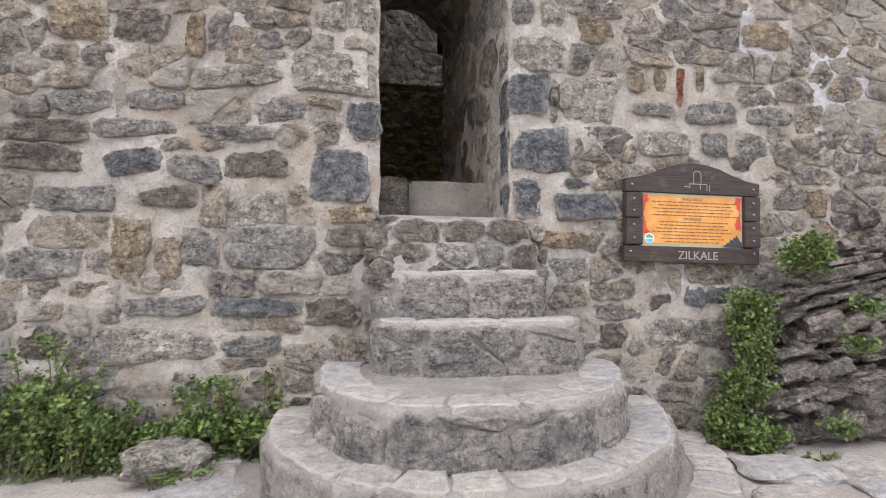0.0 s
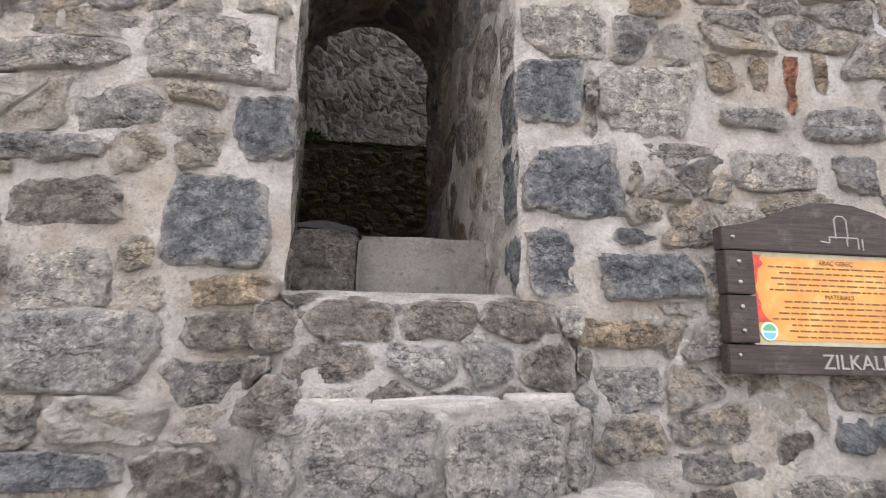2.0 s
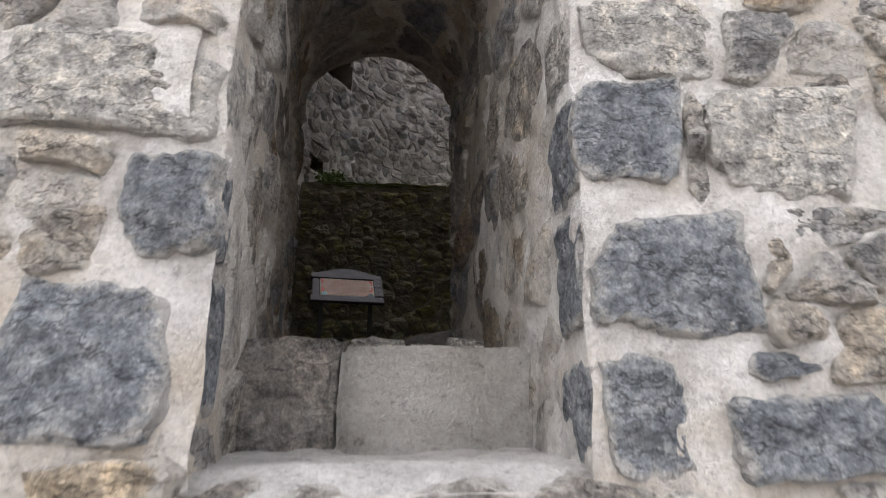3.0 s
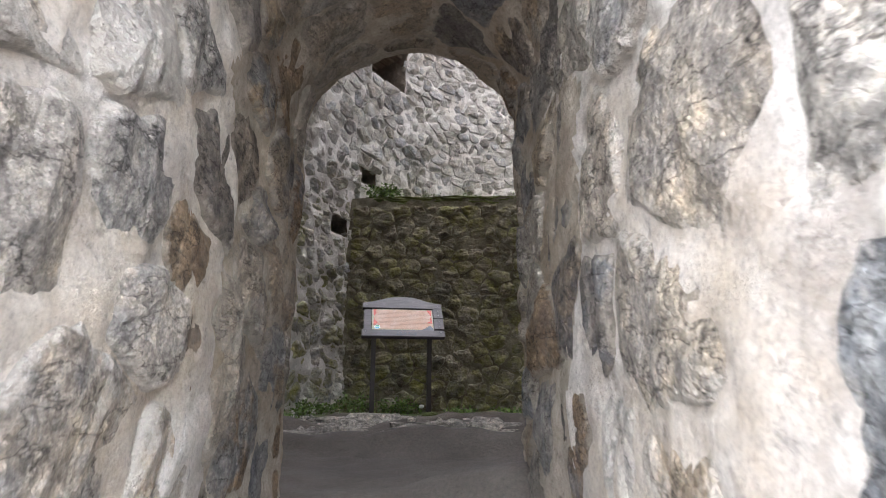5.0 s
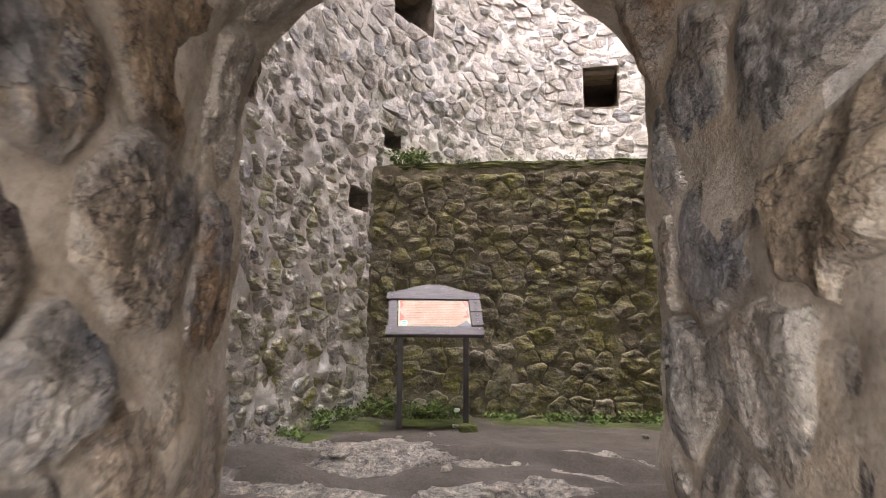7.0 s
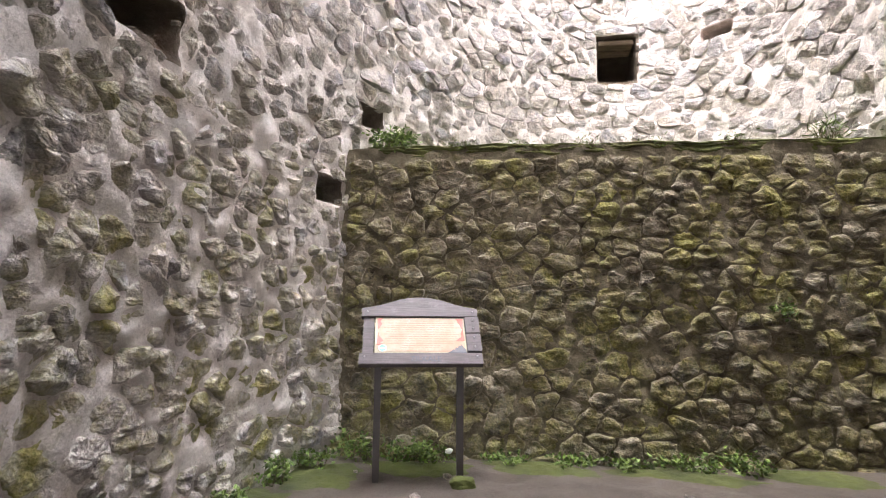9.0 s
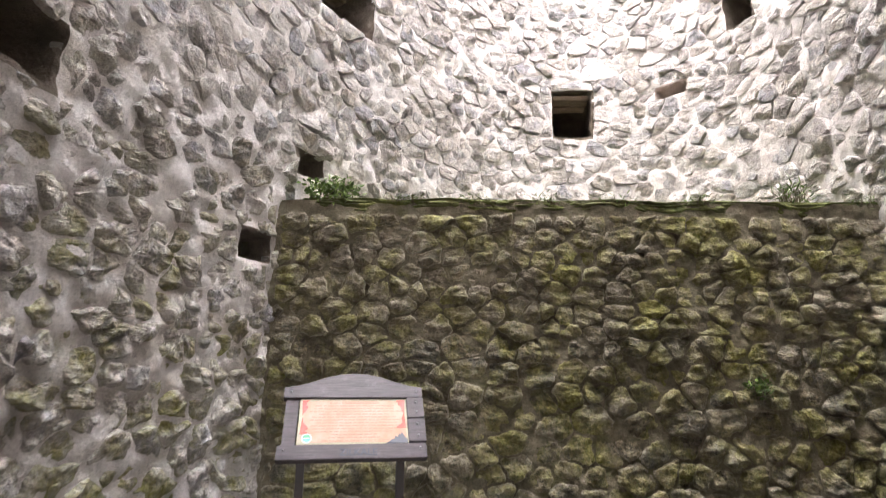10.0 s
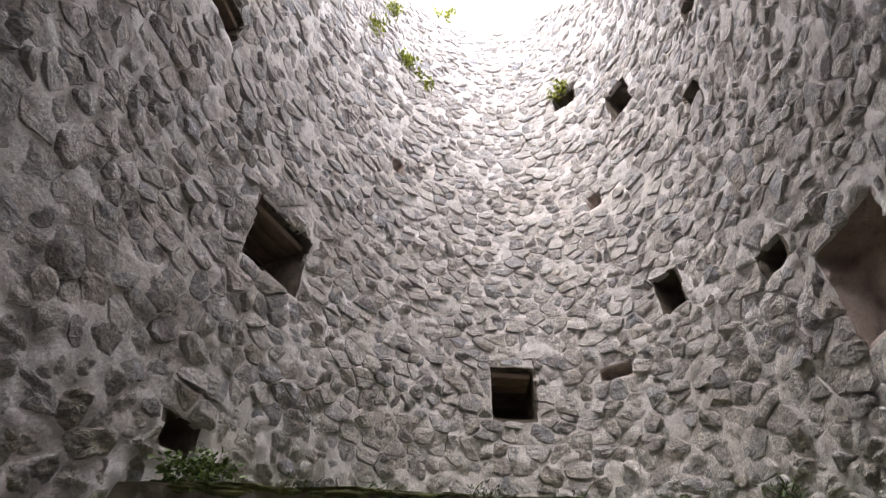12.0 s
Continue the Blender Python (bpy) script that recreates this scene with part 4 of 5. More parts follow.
# mortared step in the doorway, before the threshold
doorstep = sheet("doorstep", span(-0.56, 0.54, 0.04), span(3.60, 4.3, 0.03), lambda x, y: (x, y + 0.2 * x + 0.02 * rough(x, y, 5, 0.12), 1.912 - 0.12 * max(0.0, (3.72 - y) / 0.12) ** 2 + 0.02 * rough(x, y, 0, 0.2) + 0.012 * rough(x, y, 2, 0.06) ), M_STEP)
tagged(doorstep, "rough mortared step in the doorway", "step", kind="structure")

# threshold blocks
sill = tagged(empty("threshold", 0.0, 4.12, 1.75), "weathered grey stone threshold of the doorway", "threshold")
for x0, x1, z1, seed in ((-0.62, -0.27, 2.262, 3), (-0.26, 0.50, 2.235, 4)):
    bm = box_bm(x0, x1, 0, 0.42, 1.75, z1, 0.018)
    bmesh.ops.subdivide_edges(bm, edges=list(bm.edges), cuts=4, use_grid_fill=True)
    for v in bm.verts:
        k = 2.2 if x0 < -0.3 else 1.0
        v.co += Vector((0.006 * rough(*v.co, 0.1), 0.014 * rough(*v.co, 0.15), 0.012 * rough(*v.co, 0.13))) * k
        v.co.y += 4.12 + 0.2 * v.co.x
    ob = part("block", bm, M_FEATURE["dark"] if x0 < -0.3 else M_SILL, sill, smooth=True)
    ob.matrix_parent_inverse = Matrix.Translation((0, -4.12, -1.75))
for i, (x, y, sx, sy, sz) in enumerate([(-0.3, 4.9, 0.26, 0.18, 0.14), (-0.5, 4.95, 0.2, 0.14, 0.09), (-0.1, 4.98, 0.18, 0.16, 0.1), (0.13, 4.9, 0.16, 0.2, 0.13), (-0.68, 4.75, 0.14, 0.2, 0.13), (-0.36, 5.1, 0.3, 0.16, 0.08)]):
    rock("loose_stone", x, y, SILL_Z + sz * 0.18, sx, sy, sz, 40 + i, M_FLOOR_ROCK, None, 25 * i, 0.35, "small broken grey stone on the threshold", "stone", "stones on the threshold")


# ---- signboards ----
def flat_poly(pts, y0, y1):
    """A board with the outline pts (x, z) between two depths."""
    bm = bmesh.new()
    a = [bm.verts.new((x, y0, z)) for x, z in pts]
    b = [bm.verts.new((x, y1, z)) for x, z in pts]
    bm.faces.new(a)
    bm.faces.new(b[::-1])
    for i in range(len(pts)):
        j = (i + 1) % len(pts)
        bm.faces.new((a[j], a[i], b[i], b[j]))
    return bm


def text_mesh(name, words, size, x, y, z, material, parent, label=""):
    cu = bpy.data.curves.new(name, "FONT")
    cu.body, cu.size, cu.align_x, cu.extrude = words, size, "CENTER", 0.0012
    tmp = bpy.data.objects.new(name, cu)
    scene.collection.objects.link(tmp)
    bpy.context.view_layer.update()
    me = bpy.data.meshes.new_from_object(tmp.evaluated_get(bpy.context.evaluated_depsgraph_get()))
    bpy.data.objects.remove(tmp)
    me.transform(pose(x, y, z, 90, 0, 0))
    me.materials.clear()
    me.materials.append(material)
    ob = new(name, me)
    ob.parent = parent
    return tagged(ob, label)


def panel_material(name, stops):
    m, nt, bsdf = nodes_of(name)
    pos = nt.nodes.new("ShaderNodeTexCoord").outputs["Object"]
    col = ramp_node(nt, noise_node(nt, 7, 6, 0.65, pos).outputs[0], stops).outputs[0]
    nt.links.new(col, bsdf.inputs["Base Color"])
    bsdf.inputs["Roughness"].default_value = 0.5
    bsdf.inputs["Coat Weight"].default_value, bsdf.inputs["Coat Roughness"].default_value = 0.12, 0.3
    bsdf.inputs["Specular IOR Level"].default_value = 0.2
    return m


M_PANEL = panel_material("printed_parchment", [(0.3, (0.52, 0.205, 0.05)), (0.55, (0.62, 0.30, 0.08)), (0.75, (0.72, 0.47, 0.18))])
M_PANEL_IN = panel_material("faded_parchment", [(0.3, (0.46, 0.24, 0.15)), (0.55, (0.52, 0.33, 0.235)), (0.75, (0.57, 0.42, 0.34))])
M_BACKING = plain_material("pale_sheet", (0.40, 0.36, 0.24), 0.5)
M_INK = plain_material("brown_ink", (0.16, 0.06, 0.02), 0.5)
M_INK_IN = plain_material("faded_ink", (0.36, 0.215, 0.145), 0.5)
M_REDINK = plain_material("red_print", (0.52, 0.045, 0.02), 0.4, 0, 0.4, 30)
M_DARKINK = plain_material("dark_print", (0.025, 0.03, 0.05), 0.4)
M_EMBLEM = plain_material("white_print", (0.7, 0.75, 0.72), 0.4)
M_GREENINK = plain_material("green_print", (0.08, 0.33, 0.16), 0.4)
M_BLUEINK = plain_material("blue_print", (0.12, 0.38, 0.55), 0.4)
M_CARVED = plain_material("chalky_carving", (0.30, 0.275, 0.265), 0.8)


def signboard(place, label, wood, letter, words, headings, seed, posts=None, missing=False, lean=0.0):
    """A wooden notice board with a printed sheet; at its own origin it faces -y, bottom edge on z = 0."""
    r = random.Random(seed)
    sign = tagged(empty("signboard"), label, "sign")

    def board(name, bm, mat, lab="", parent=sign, bevel=0.004):
        if bevel:
            bmesh.ops.bevel(bm, geom=[e for e in bm.edges if e.calc_length() > 0.02], offset=bevel, segments=2, affect="EDGES")
        return part(name, bm, mat, parent, lab)

    top = [(-0.51, 0.485), (0.505, 0.485), (0.51, 0.575)]
    top += [(0.5 - k * 0.1, 0.575 + 0.125 * (0.5 - 0.5 * math.cos(math.pi * min(1, (k if k <= 5 else 10 - k) / 4.6)))) for k in range(1, 10)] + [(-0.51, 0.575)]
    top_board = board("top_board", flat_poly(top, -0.035, 0.02), wood, "arched dark board")
    bottom_board = board("bottom_board", box_bm(-0.515, 0.505, -0.035, 0.02, 0.0, 0.11), wood, "dark board with carved letters")
    for sx in (-1, 1):
        for z0, z1 in ((0.118, 0.30), (0.306, 0.478)):
            if missing and sx < 0:
                continue
            plank = board("side_plank", box_bm(sx * 0.445 - 0.062, sx * 0.445 + 0.062, -0.045, 0.015, z0, z1), wood)
            for dz in (0.045, z1 - z0 - 0.045):
                bm = bmesh.new()
                bmesh.ops.create_uvsphere(bm, u_segments=10, v_segments=6, radius=0.009, matrix=Matrix.Translation((sx * 0.45, -0.047, z0 + dz)))
                part("screw", bm, M_SCREW, plank)
    if missing:
        board("backing_strip", box_bm(-0.49, -0.40, -0.012, 0.012, 0.11, 0.49), wood)
    for x, z, p in ((-0.47, 0.07, bottom_board), (0.46, 0.075, bottom_board), (-0.46, 0.535, top_board), (0.46, 0.535, top_board)):
        bm = bmesh.new()
        bmesh.ops.create_uvsphere(bm, u_segments=10, v_segments=6, radius=0.008, matrix=Matrix.Translation((x, -0.037, z)))
        part("screw", bm, M_SCREW, p)
    panel = board("printed_sheet", box_bm(-0.39, 0.385, -0.016, -0.004, 0.112, 0.484), M_BACKING, "glossy printed orange parchment sheet", bevel=0)
    edge = []
    for k in range(72):
        a = math.tau * k / 72
        c, s = math.cos(a), math.sin(a)
        edge.append((0.372 * math.copysign(abs(c) ** 0.22, c) * r.uniform(0.97, 1.0), 0.298 + 0.172 * math.copysign(abs(s) ** 0.22, s) * r.uniform(0.95, 1.0)))
    part("parchment", flat_poly(edge, -0.0185, -0.016), M_PANEL if letter is M_CARVED else M_PANEL_IN, panel)
    for cx, cz, sx, sz in ((-0.375, 0.47, 1, -1), (0.372, 0.47, -1, -1), (-0.375, 0.20, 1, 1), (0.37, 0.24, -1, 1)):
        pts = [(cx, cz)] + [(cx + sx * 0.055 * (1 - k / 7) * r.uniform(0.4, 1.2) + sx * 0.008, cz + sz * 0.13 * k / 7) for k in range(8)]
        part("scorched_corner", flat_poly(pts, -0.0205, -0.0185), M_REDINK, panel)
    pts = [(0.22, 0.118), (0.25, 0.135), (0.265, 0.15), (0.28, 0.148), (0.29, 0.175), (0.305, 0.165), (0.315, 0.19), (0.33, 0.185), (0.335, 0.205), (0.345, 0.19), (0.36, 0.165), (0.375, 0.15), (0.378, 0.118)]
    part("castle_print", flat_poly(pts, -0.0215, -0.0185), M_DARKINK, panel)
    em = part("emblem", flat_poly([(-0.325 + 0.036 * math.cos(math.tau * k / 28), 0.165 + 0.036 * math.sin(math.tau * k / 28)) for k in range(28)], -0.0215, -0.0185), M_EMBLEM, panel, "round white emblem")
    part("emblem_top", flat_poly([(-0.325 + 0.028 * math.cos(math.pi * k / 10), 0.167 + 0.026 * math.sin(math.pi * k / 10)) for k in range(11)], -0.0228, -0.0215), M_GREENINK, em)
    part("emblem_foot", flat_poly([(-0.325 + 0.028 * math.cos(math.pi * k / 10), 0.160 - 0.026 * math.sin(math.pi * k / 10)) for k in range(11)], -0.0228, -0.0215), M_BLUEINK, em)
    # lines of small print
    bm = bmesh.new()
    for row in range(14):
        if headings and row in (0, 6):
            continue
        z = 0.447 - row * 0.0232
        half = r.uniform(0.24, 0.32) if 0 < row < 11 else r.uniform(0.16, 0.24)
        x = -half
        while x < half:
            w = r.uniform(0.015, 0.055)
            bmesh.ops.create_cube(bm, size=1, matrix=Matrix.Translation((x + w / 2, -0.0192, z)) @ Matrix.Diagonal((w, 0.0014, 0.0062, 1)))
            x += w + 0.009
    tagged(part("small_print", bm, M_INK if letter is M_CARVED else M_INK_IN, panel), kind="stuff")
    for words_here, z in headings:
        text_mesh("heading", words_here, 0.026, 0, -0.019, z, M_INK, panel)
    text_mesh("carved_letters", words, 0.082 if letter is M_CARVED else 0.07, 0.03, -0.0365, 0.024, letter, bottom_board, "carved capital letters")
    if letter is M_CARVED:
        # carved outline of a tower on the top board
        bm = bmesh.new()
        for x0, z0, x1, z1 in ((0.0, 0.55, 0.0, 0.63), (0.055, 0.55, 0.055, 0.63), (0.0, 0.63, 0.015, 0.645), (0.04, 0.645, 0.055, 0.63), (0.015, 0.645, 0.04, 0.645), (-0.03, 0.555, 0.1, 0.555), (-0.03, 0.53, -0.03, 0.555), (-0.07, 0.535, -0.03, 0.53), (0.1, 0.51, 0.1, 0.555), (0.05, 0.52, 0.05, 0.555), (0.12, 0.505, 0.12, 0.55)):
            ln, a = math.hypot(x1 - x0, z1 - z0), math.atan2(z1 - z0, x1 - x0)
            bmesh.ops.create_cube(bm, size=1, matrix=Matrix.Translation(((x0 + x1) / 2, -0.0355, (z0 + z1) / 2)) @ Matrix.Rotation(-a, 4, "Y") @ Matrix.Diagonal((ln + 0.003, 0.002, 0.0045, 1)))
        part("carved_tower", bm, letter, top_board, "thin carved outline of a tower")
    if posts:
        for x in (-0.36, 0.34):
            leg = part("post", box_bm(x - 0.028, x + 0.028, -0.028, 0.028, -posts, 0.155, 0.004), M_POST, sign, "dark square metal post")
            leg.matrix_basis = pose(0, 0.19, 0)
    for ob in sign.children:
        if ob.name.split(".")[0] != "post" and lean:
            ob.matrix_basis = pose(0, 0, 0, -lean, 0, 0)
    sign.matrix_basis = place
    return sign


signboard(pose(1.745, 3.80, 1.60, 0, 1.2, 8) , "dark wooden signboard with orange parchment panel on the wall", M_WOOD, M_CARVED, "ZILKALE", [("ARAÇ GEREÇ", 0.438), ("MATERIALS", 0.299)], 3)
signboard(pose(-1.80, 10.17, 3.33, 0, 0, 21) @ Matrix.Scale(1.06, 4), "wet dark wooden signboard on two metal posts", M_WOOD_IN, M_DARKINK, "ZILKALE", [], 4, posts=0.95, missing=True, lean=38)

# ---- rock outcrop beside the wall ----
rng = random.Random(77)
outcrop = tagged(empty("rock_outcrop", 2.9, 3.9, 0.2), "layered grey schist outcrop against the castle wall", "rock")


def slab_bm(r, w, d, h):
    """A split slab with a ragged edge."""
    n = r.choice((7, 8, 9))
    turn = r.uniform(0, 1)
    bm = bmesh.new()
    rings = []
    for k, z in ((0.94, -h / 2), (1.0, -h * 0.3), (1.0, h * 0.32), (0.93, h / 2)):
        rings.append([])
        for i in range(n):
            a = math.tau * (i + turn) / n
            c, s = math.cos(a), math.sin(a)
            if k == 0.94:
                q = r.uniform(0.78, 1.1)
                rings[0].append((q, bm.verts.new((w / 2 * math.copysign(abs(c) ** 0.2, c) * q * k, d / 2 * math.copysign(abs(s) ** 0.2, s) * q * k, z))))
            else:
                q = rings[0][i][0] * r.uniform(0.97, 1.03)
                rings[-1].append((q, bm.verts.new((w / 2 * math.copysign(abs(c) ** 0.2, c) * q * k, d / 2 * math.copysign(abs(s) ** 0.2, s) * q * k, z + r.uniform(-0.1, 0.1) * h))))
    for a, b in zip(rings, rings[1:]):
        for i in range(n):
            j = (i + 1) % n
            bm.faces.new((a[i][1], a[j][1], b[j][1], b[i][1]))
    bm.faces.new([v for _, v in rings[-1]])
    bm.faces.new([v for _, v in rings[0]][::-1])
    return bm


z = 0.1
while z < 2.0:
    h = rng.uniform(0.014, 0.034) if rng.random() < 0.6 else rng.uniform(0.05, 0.09)
    x = 2.02 + 0.14 * max(0, z - 1.1) + rng.uniform(-0.05, 0.08) + (0.25 if z > 1.45 else 0)
    while x < 4.2:
        w = 0.07 + 0.42 * rng.random() ** 2
        rise = 0.10 * (x - 3)
        top_here = 1.5 + 0.42 * min(1, max(0, (x - 2.3) / 1.0)) + 0.2 * max(0, x - 3.4)
        if z < top_here:
            setback = 0.03 + 0.30 * z / 2.0 + rng.uniform(-0.05, 0.05) + 0.2 * rough(x, z, 0, 0.45)
            depth = 0.9
            y = float(np.interp(x, WALL_X, WALL_Y)) - 0.42 + setback + depth / 2 - 0.28 * max(0, min(1, (x - 2.6) / 1.4))
            ob = part("slab", slab_bm(rng, w * 1.05, depth, h * 1.3), M_ROCK, outcrop)
            ob.matrix_parent_inverse = Matrix.Translation((-2.9, -3.9, -0.2))
            ob.matrix_basis = pose(x + w / 2, y, z + rise, rng.uniform(-7, 7), -15 + rng.uniform(-6, 6), rng.uniform(-30, 30))
        x += w * 0.97
    z += h

# flat stones and a split block on the ground
rock("split_block", -1.50, 3.02, 0.50, 0.42, 0.26, 0.17, 61, M_FEATURE["pale"], None, 12, 0.4, "pale split stone block lying among brambles", "stone", tilt=8)
for i, (x, y, sx, sy) in enumerate([(1.95, 3.15, 0.6, 0.45), (2.5, 3.2, 0.5, 0.4), (1.75, 2.7, 0.5, 0.45), (2.35, 2.8, 0.45, 0.35), (-1.25, 2.75, 0.5, 0.5)]):
    rock("flat_stone", x, y, ground_z(x, y) + 0.01, sx * 0.85, sy * 0.85, 0.09, 90 + i, M_TREAD, None, 37 * i, 0.22, "flat trodden grey stone sunk in the earth", "stone", "flat stones before the steps")

# bare rock showing through the tower floor
def shelf_z(x, y):
    """Ledges of split rock that rise out of the earth, with a hollow of soil in their midst."""
    t = 2.1 * rough(x * 0.45 + 0.12 * y, y * 1.25, 4, 0.5) + 0.5 * rough(x, y, 8, 0.16)
    ledge_h = 0.04 * math.floor(t * 2.2) + 0.006 * rough(x, y, 2, 0.06)
    edge = max(abs(x + 1.45) / 1.95, abs(y - 8.3 - 0.08 * (x + 1.4)) / 1.15)
    hollow = math.hypot((x + 1.15) / 0.75, (y - 8.2) / 0.36)
    return FLOOR_Z + 0.045 + ledge_h - 0.12 * max(0, edge - 0.72) / 0.28 - 0.14 * max(0, 1 - hollow)


shelf = sheet("rock_floor", span(-3.4, 0.5, 0.035), span(7.1, 9.5, 0.035), lambda x, y: (x + 0.02 * rough(x, y, 1, 0.1), y + 0.02 * rough(y, x, 3, 0.1), shelf_z(x, y)), M_FLOOR_ROCK, smooth=False)
tagged(shelf, "pale split bedrock showing in the earth floor", "floor", kind="structure")
for i, (x, y, sx, sy, sz) in enumerate([(-0.72, 7.85, 0.34, 0.2, 0.16), (-0.98, 7.72, 0.42, 0.24, 0.15), (-0.42, 7.62, 0.2, 0.14, 0.1), (-1.5, 7.5, 0.36, 0.2, 0.12), (-2.6, 7.9, 0.3, 0.2, 0.12), (-2.2, 8.55, 0.24, 0.16, 0.1), (-2.75, 8.3, 0.2, 0.14, 0.09)]):
    rock("broken_rock", x, y, FLOOR_Z + 0.05, sx, sy, sz, 120 + i, M_FLOOR_ROCK, None, 40 * math.sin(i * 2.1), 0.5, "broken piece of grey rock on the floor", "rock", "broken rock on the floor")
rng = random.Random(55)
for i in range(26):
    x, y = rng.uniform(-2.9, 1.6), rng.uniform(6.6, 10.6)
    r = rng.uniform(0.02, 0.05)
    rock("pebble", x, y, floor_z(x, y) + r * 0.3, r * 2, r * 1.6, r, 500 + i, M_FLOOR_ROCK, None, rng.uniform(0, 180), 0.3, "small loose pebble on the earth floor", "pebble", "pebbles on the floor")
rock("mossy_stone", -1.46, 10.28, FLOOR_Z + 0.03, 0.2, 0.14, 0.1, 71, M_MOSS, None, 20, 0.3, "small mossy stone beside the sign post", "stone")
rock("litter", -1.75, 10.95, FLOOR_Z + 0.12, 0.07, 0.04, 0.05, 72, M_EMBLEM, None, 20, 0.3, "crumpled white paper scrap among weeds", "litter")


# ---- plants ----
def leaf(verts, faces, p, size, r, up=0.35, wide=0.6):
    """One folded leaf at p."""
    d = Vector((r.gauss(0, 1), r.gauss(0, 1), r.gauss(0, 1) * 0.5 + up)).normalized()
    side = d.cross(Vector((r.gauss(0, 1), r.gauss(0, 1), r.gauss(0, 1) + 0.8))).normalized()
    nrm = d.cross(side)
    L, W = size * r.uniform(0.7, 1.25), size * wide * r.uniform(0.7, 1.2) / 2
    k = len(verts)
    verts += [p, p + d * L * 0.35 + side * W + nrm * W * 0.35, p + d * L * 0.75 + side * W * 0.7 + nrm * W * 0.25, p + d * L - nrm * W * 0.3,
              p + d * L * 0.75 - side * W * 0.7 + nrm * W * 0.25, p + d * L * 0.35 - side * W + nrm * W * 0.35, p + d * L * 0.5]
    faces += [(k, k + 1, k + 6), (k + 1, k + 2, k + 6), (k + 2, k + 3, k + 6), (k + 3, k + 4, k + 6), (k + 4, k + 5, k + 6), (k + 5, k, k + 6)]


def stem_tube(verts, faces, pts, r0):
    k = len(verts)
    for i, p in enumerate(pts):
        rad = r0 * (1 - 0.7 * i / len(pts))
        for a in range(4):
            verts.append(Vector(p) + Vector((rad * math.cos(a * math.pi / 2), rad * math.sin(a * math.pi / 2), 0)))
    for i in range(len(pts) - 1):
        for a in range(4):
            b = (a + 1) % 4
            faces.append((k + 4 * i + a, k + 4 * i + b, k + 4 * i + 4 + b, k + 4 * i + 4 + a))


def plant(name, label, category, base, spread, n_stems, leaves_each, size, material, seed, hang=0.0, group="", wide=0.65):
    """A plant of arching stems with small leaves along them, rooted at base; spread is its reach in x, y and z."""
    r = random.Random(seed)
    thing = tagged(empty(name, *base), label, category, group)
    sv, sf, lv, lf = [], [], [], []
    for _ in range(n_stems):
        a = r.uniform(0, math.tau)
        k = r.uniform(0.25, 1.0)
        root = Vector((r.uniform(-0.35, 0.35) * spread[0], r.uniform(-0.3, 0.3) * spread[1], -0.03))
        tip = root + Vector((math.cos(a) * spread[0] * 0.5 * k, math.sin(a) * spread[1] * 0.5 * k, spread[2] * r.uniform(0.35, 1.0)))
        pts = []
        for i in range(7):
            t = i / 6
            p = root.lerp(tip, t)
            p.z += 0.25 * spread[2] * math.sin(math.pi * t) - hang * t * t
            pts.append(p + Vector((r.uniform(-1, 1), r.uniform(-1, 1), 0)) * 0.012)
        stem_tube(sv, sf, pts, 0.004 + 0.002 * spread[2])
        for _ in range(leaves_each):
            t = r.uniform(0.03, 1.0) * 5.99
            i = int(t)
            p = pts[i].lerp(pts[i + 1], t - i) + Vector((r.gauss(0, 1), r.gauss(0, 1), r.gauss(0, 1))) * size * 0.6
            leaf(lv, lf, p, size, r, wide=wide)
    tagged(mesh_object("stalk_tangle", sv, sf, M_STEM, thing), kind="stuff")
    tagged(mesh_object("foliage", lv, lf, material, thing, smooth=False), kind="stuff")
    return thing


BR = "green leafy bramble growing at the foot of the wall"
for i, (x, y, w, h) in enumerate([(-2.8, 3.1, 0.6, 0.5), (-2.48, 3.08, 0.6, 0.58), (-2.2, 3.14, 0.5, 0.66), (-1.98, 3.2, 0.4, 0.42), (-1.74, 3.32, 0.3, 0.28), (-1.4, 3.3, 0.4, 0.58), (-1.17, 3.33, 0.35, 0.42), (-2.3, 3.2, 0.2, 0.95)]):
    plant("bramble", BR, "plant", (x, y, ground_z(x, y)), (w, 0.4, h), 26 if w > 0.2 else 5, 52, 0.034, M_LEAF, 200 + i, group="brambles at the wall", wide=0.8)
plant("tall_weed", "thin tall weed with sparse leaves by the steps", "plant", (-1.07, 3.36, 0.4), (0.08, 0.06, 0.72), 2, 16, 0.05, M_LEAF, 230)
plant("grass_tuft", "tuft of thin green grass beside a stone", "grass", (-1.42, 2.9, 0.36), (0.26, 0.2, 0.17), 40, 3, 0.08, M_LEAF_IN, 231, wide=0.15)
IV = "dense green creeper between the wall and the rock"
for i, (x, y, zz, w, h) in enumerate([(2.1, 3.72, 1.12, 0.3, 0.34), (2.12, 3.70, 0.88, 0.3, 0.32), (2.02, 3.66, 0.66, 0.3, 0.28), (1.86, 3.60, 0.42, 0.42, 0.3), (2.02, 3.55, 0.36, 0.3, 0.25), (2.48, 3.66, 1.56, 0.42, 0.26)]):
    plant("creeper", IV, "plant", (x, y, zz), (w, 0.28, h), 24, 48, 0.031, M_LEAF, 240 + i, group="creepers by the rock", wide=0.75)
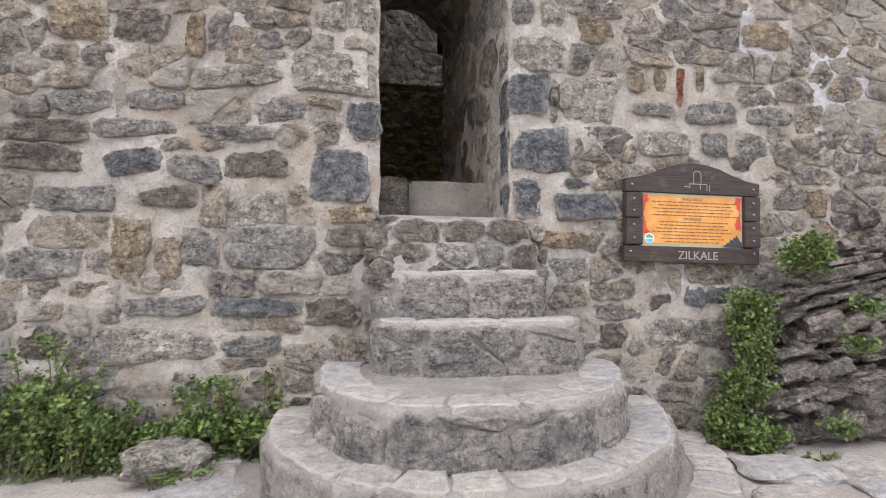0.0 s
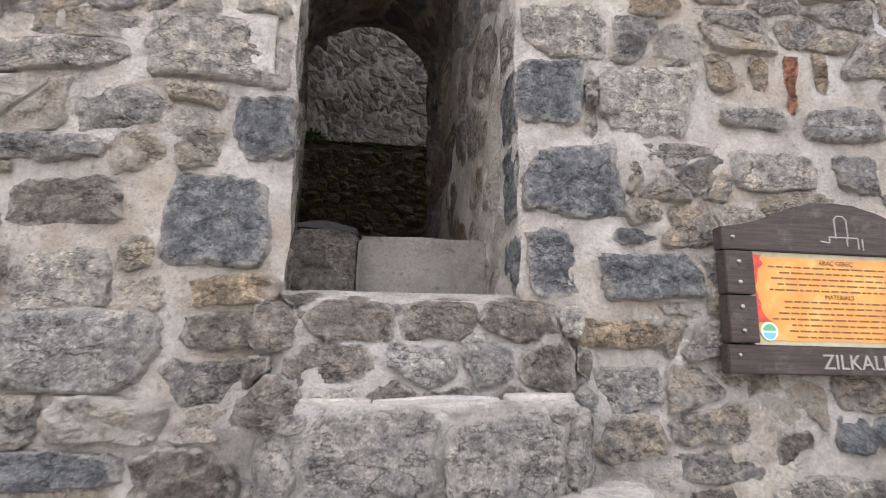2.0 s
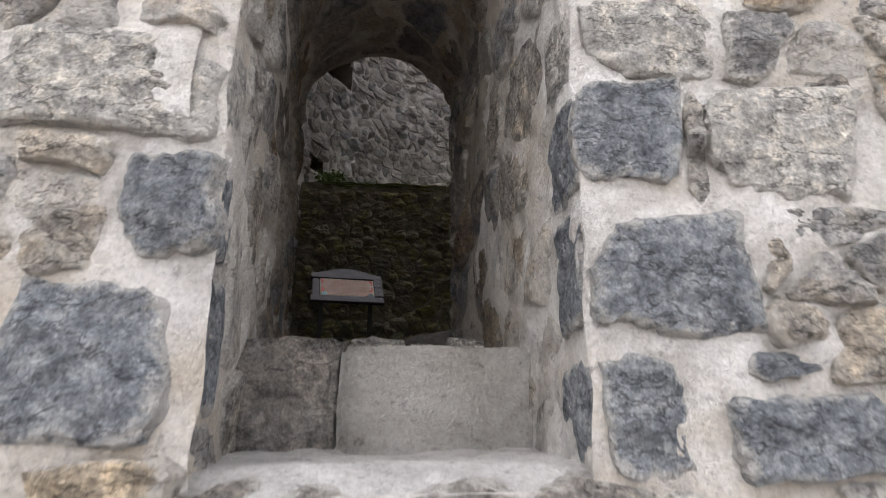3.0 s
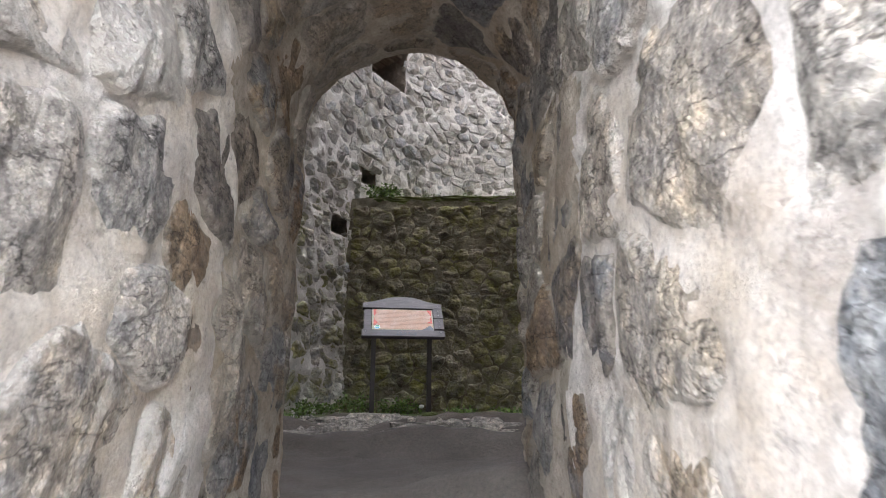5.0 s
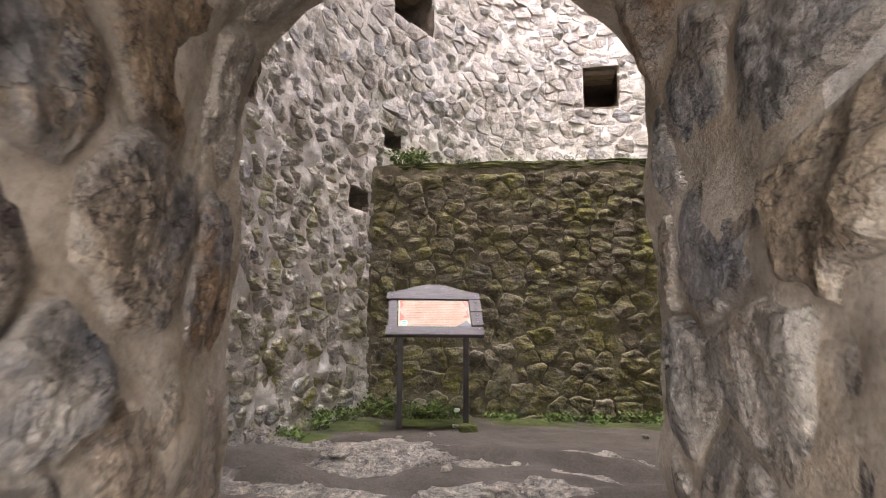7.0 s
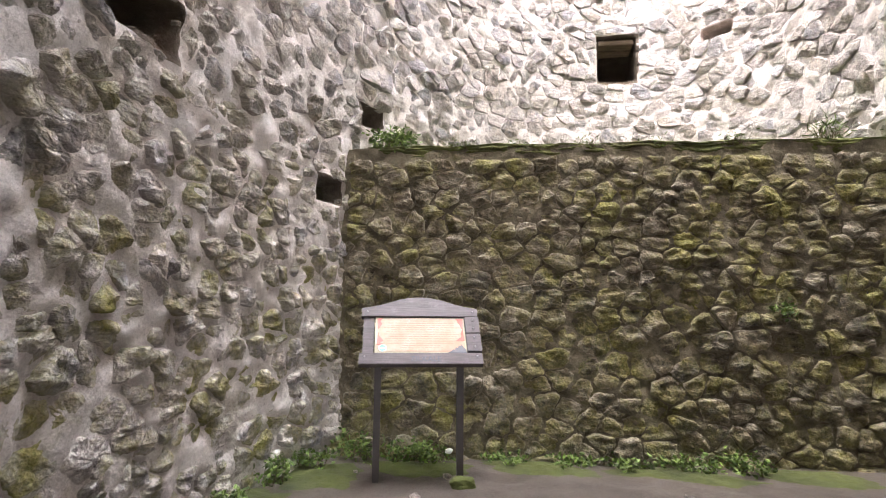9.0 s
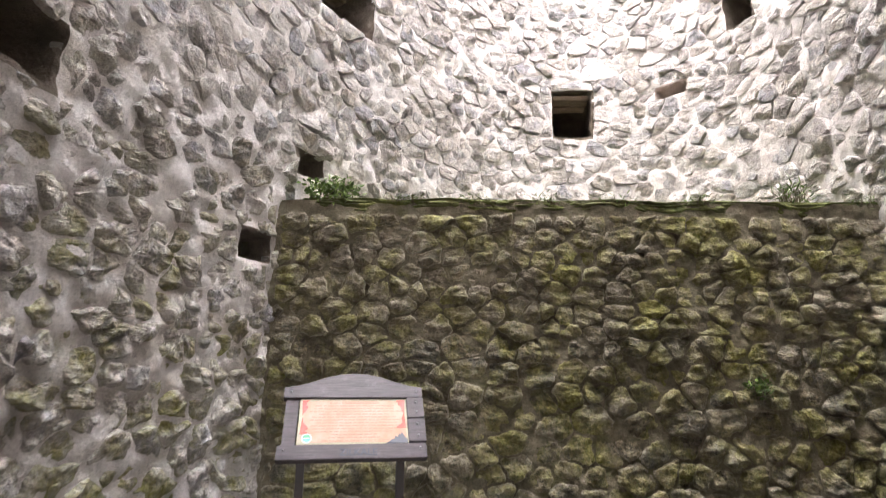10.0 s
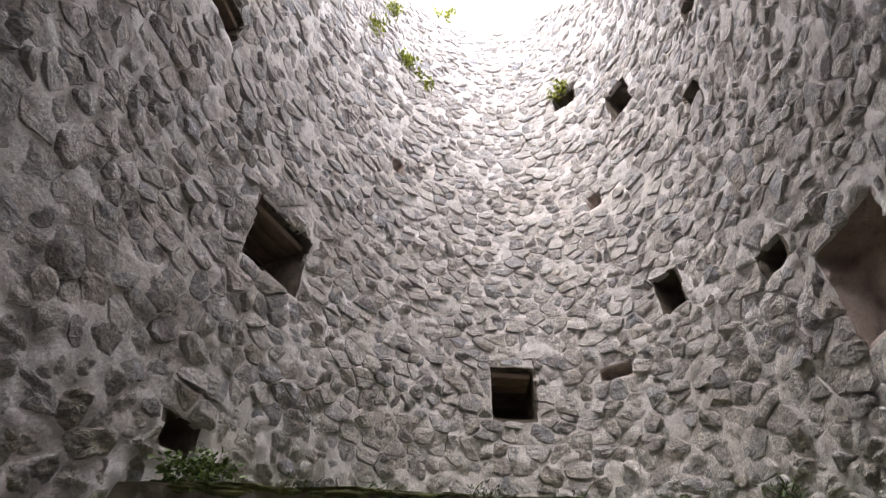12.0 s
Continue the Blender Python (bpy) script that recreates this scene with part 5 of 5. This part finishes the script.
for i, (x, y, zz, w, h) in enumerate([(2.62, 3.42, 1.05, 0.16, 0.1), (2.98, 3.30, 0.85, 0.22, 0.2), (3.0, 3.25, 0.5, 0.3, 0.15), (2.35, 3.45, 0.3, 0.25, 0.12), (2.5, 3.42, 0.55, 0.1, 0.08), (2.75, 3.5, 1.3, 0.12, 0.08)]):
    plant("rock_plant", "small green plant rooted in a crack of the rock", "plant", (x, y, zz), (w, 0.16, h), 8, 16, 0.04, M_LEAF, 260 + i, group="plants on the rock")

# inside the tower
plant("fern", "bright green fern on the corner of the cross wall", "fern", (-2.42, 11.1, LOW_TOP), (0.55, 0.35, 0.26), 20, 22, 0.06, M_LEAF_IN, 300, wide=0.45)
plant("grass_tuft", "tuft of bright grass on the cross wall", "grass", (2.05, 11.85, LOW_TOP), (0.3, 0.2, 0.26), 30, 3, 0.1, M_LEAF_IN, 301, wide=0.15)
plant("wall_plant", "small plant growing from a joint of the wall", "plant", (1.45, 11.62, 3.80), (0.25, 0.2, 0.14), 9, 16, 0.05, M_LEAF_IN, 302)
for i, (x, y, w, h) in enumerate([(-2.65, 10.8, 0.6, 0.3), (-2.2, 10.95, 0.5, 0.25), (-1.9, 11.0, 0.4, 0.18), (-2.95, 10.4, 0.4, 0.22), (-3.05, 9.9, 0.3, 0.25), (-1.2, 11.1, 0.5, 0.12), (-0.6, 11.2, 0.5, 0.1), (0.5, 11.3, 0.6, 0.16), (1.0, 11.4, 0.6, 0.18), (0.0, 11.25, 0.4, 0.1), (-3.0, 9.3, 0.35, 0.12)]):
    plant("weed", "low green weed at the foot of the wall", "plant", (x, y, FLOOR_Z), (w, 0.35, h), 14, 18, 0.05, M_LEAF_IN, 310 + i, group="weeds along the tower wall")
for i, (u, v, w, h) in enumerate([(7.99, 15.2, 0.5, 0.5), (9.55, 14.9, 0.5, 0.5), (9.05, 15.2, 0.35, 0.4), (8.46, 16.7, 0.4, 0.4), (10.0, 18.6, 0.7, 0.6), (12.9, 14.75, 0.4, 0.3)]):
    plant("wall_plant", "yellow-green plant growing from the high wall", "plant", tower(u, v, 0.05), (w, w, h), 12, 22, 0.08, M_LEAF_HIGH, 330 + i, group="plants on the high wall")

for i, (x, h) in enumerate([(-1.75, 0.08), (-1.1, 0.06), (-0.35, 0.09), (0.3, 0.06), (1.1, 0.1), (2.75, 0.14), (3.1, 0.12)]):
    plant("grass_tuft", "small tuft of grass on the edge of the cross wall", "grass", (x, 11.42 + 0.17 * x, LOW_TOP), (0.34, 0.14, h), 22, 3, 0.05, M_LEAF_IN, 350 + i, group="grass on the cross wall", wide=0.2)

# moss at the foot of the walls and on the cross wall's edge
rng = random.Random(91)
for x, y, w, d in [(-2.75, 10.2, 0.9, 1.0), (-2.0, 10.75, 1.3, 0.55), (-0.9, 11.0, 1.4, 0.5), (0.4, 11.15, 1.6, 0.5), (1.6, 11.4, 1.2, 0.5), (-2.95, 9.4, 0.6, 0.9)]:
    n, m = 30, 16
    verts, faces = [], []
    for j in range(m + 1):
        for i in range(n + 1):
            a, q = math.tau * i / n, j / m
            edge = 1 + 0.35 * rough(math.cos(a) + x, math.sin(a) + y, 0, 0.5)
            px, py = x + w / 2 * math.cos(a) * q * edge, y + d / 2 * math.sin(a) * q * edge
            verts.append((px, py, floor_z(px, py) + 0.03 * (1 - q ** 2) + 0.018 * rough(px, py, 7, 0.07) * (1 - q * 0.6) - 0.012 * q))
    for j in range(m):
        for i in range(n):
            faces.append((j * (n + 1) + i, j * (n + 1) + i + 1, (j + 1) * (n + 1) + i + 1, (j + 1) * (n + 1) + i))
    tagged(mesh_object("moss_patch", verts, faces, M_MOSS, smooth=True), "soft green moss on the floor by the wall", "moss", "moss on the floor")
coping = sheet("moss_edge", span(-2.7, 3.8, 0.03), span(0, 1, 0.1), lambda u, k: low_place(u, LOW_TOP + 0.025 + 0.025 * rough(u, 9, 0, 0.5) - 0.12 * k ** 1.4 * (1 + 0.8 * rough(u, 0, 1, 0.4)), 0.045 * math.sin(math.pi * min(1, k * 0.75 + 0.1)) * (1 + 0.8 * rough(u, k, 5, 0.2)) + 0.03 * rough(u, k * 2, 2, 0.25) + 0.018 * rough(u, k * 3, 6, 0.06) - 0.03 * k), M_COPING, smooth=False)
tagged(coping, "moss overhanging the edge of the cross wall", "moss", kind="structure")

# ---- wooden lintels in the wall openings ----
def lintels(hu, hv, w, h, depth, n):
    for k in range(n):
        d0 = -0.04 - depth * (k + 0.15) / n
        bm = box_bm(-w / 2 - 0.03, w / 2 + 0.03, -depth / n * 0.42, depth / n * 0.42, -0.04, 0.045, 0.008)
        for v in bm.verts:
            v.co.z += 0.012 * rough(v.co.x, k, hu, 0.2)
        ob = part("lintel", bm, M_BEAM, None)
        x, y, nx, ny = ring(hu)
        p = tower(hu, hv + h / 2 - 0.07, d0 - depth / n * 0.3)
        ob.matrix_basis = Matrix.Translation(p) @ Matrix.Rotation(math.atan2(ny, nx) - math.pi / 2, 4, "Z")
        tagged(ob, "old brown wooden lintel beam over an opening", "beam", "lintel beams")


lintels(7.22, 8.52, 0.88, 0.87, 0.85, 4)
lintels(11.25, 7.92, 0.50, 0.80, 0.5, 2)
lintels(5.25, 10.57, 0.55, 0.50, 0.6, 3)
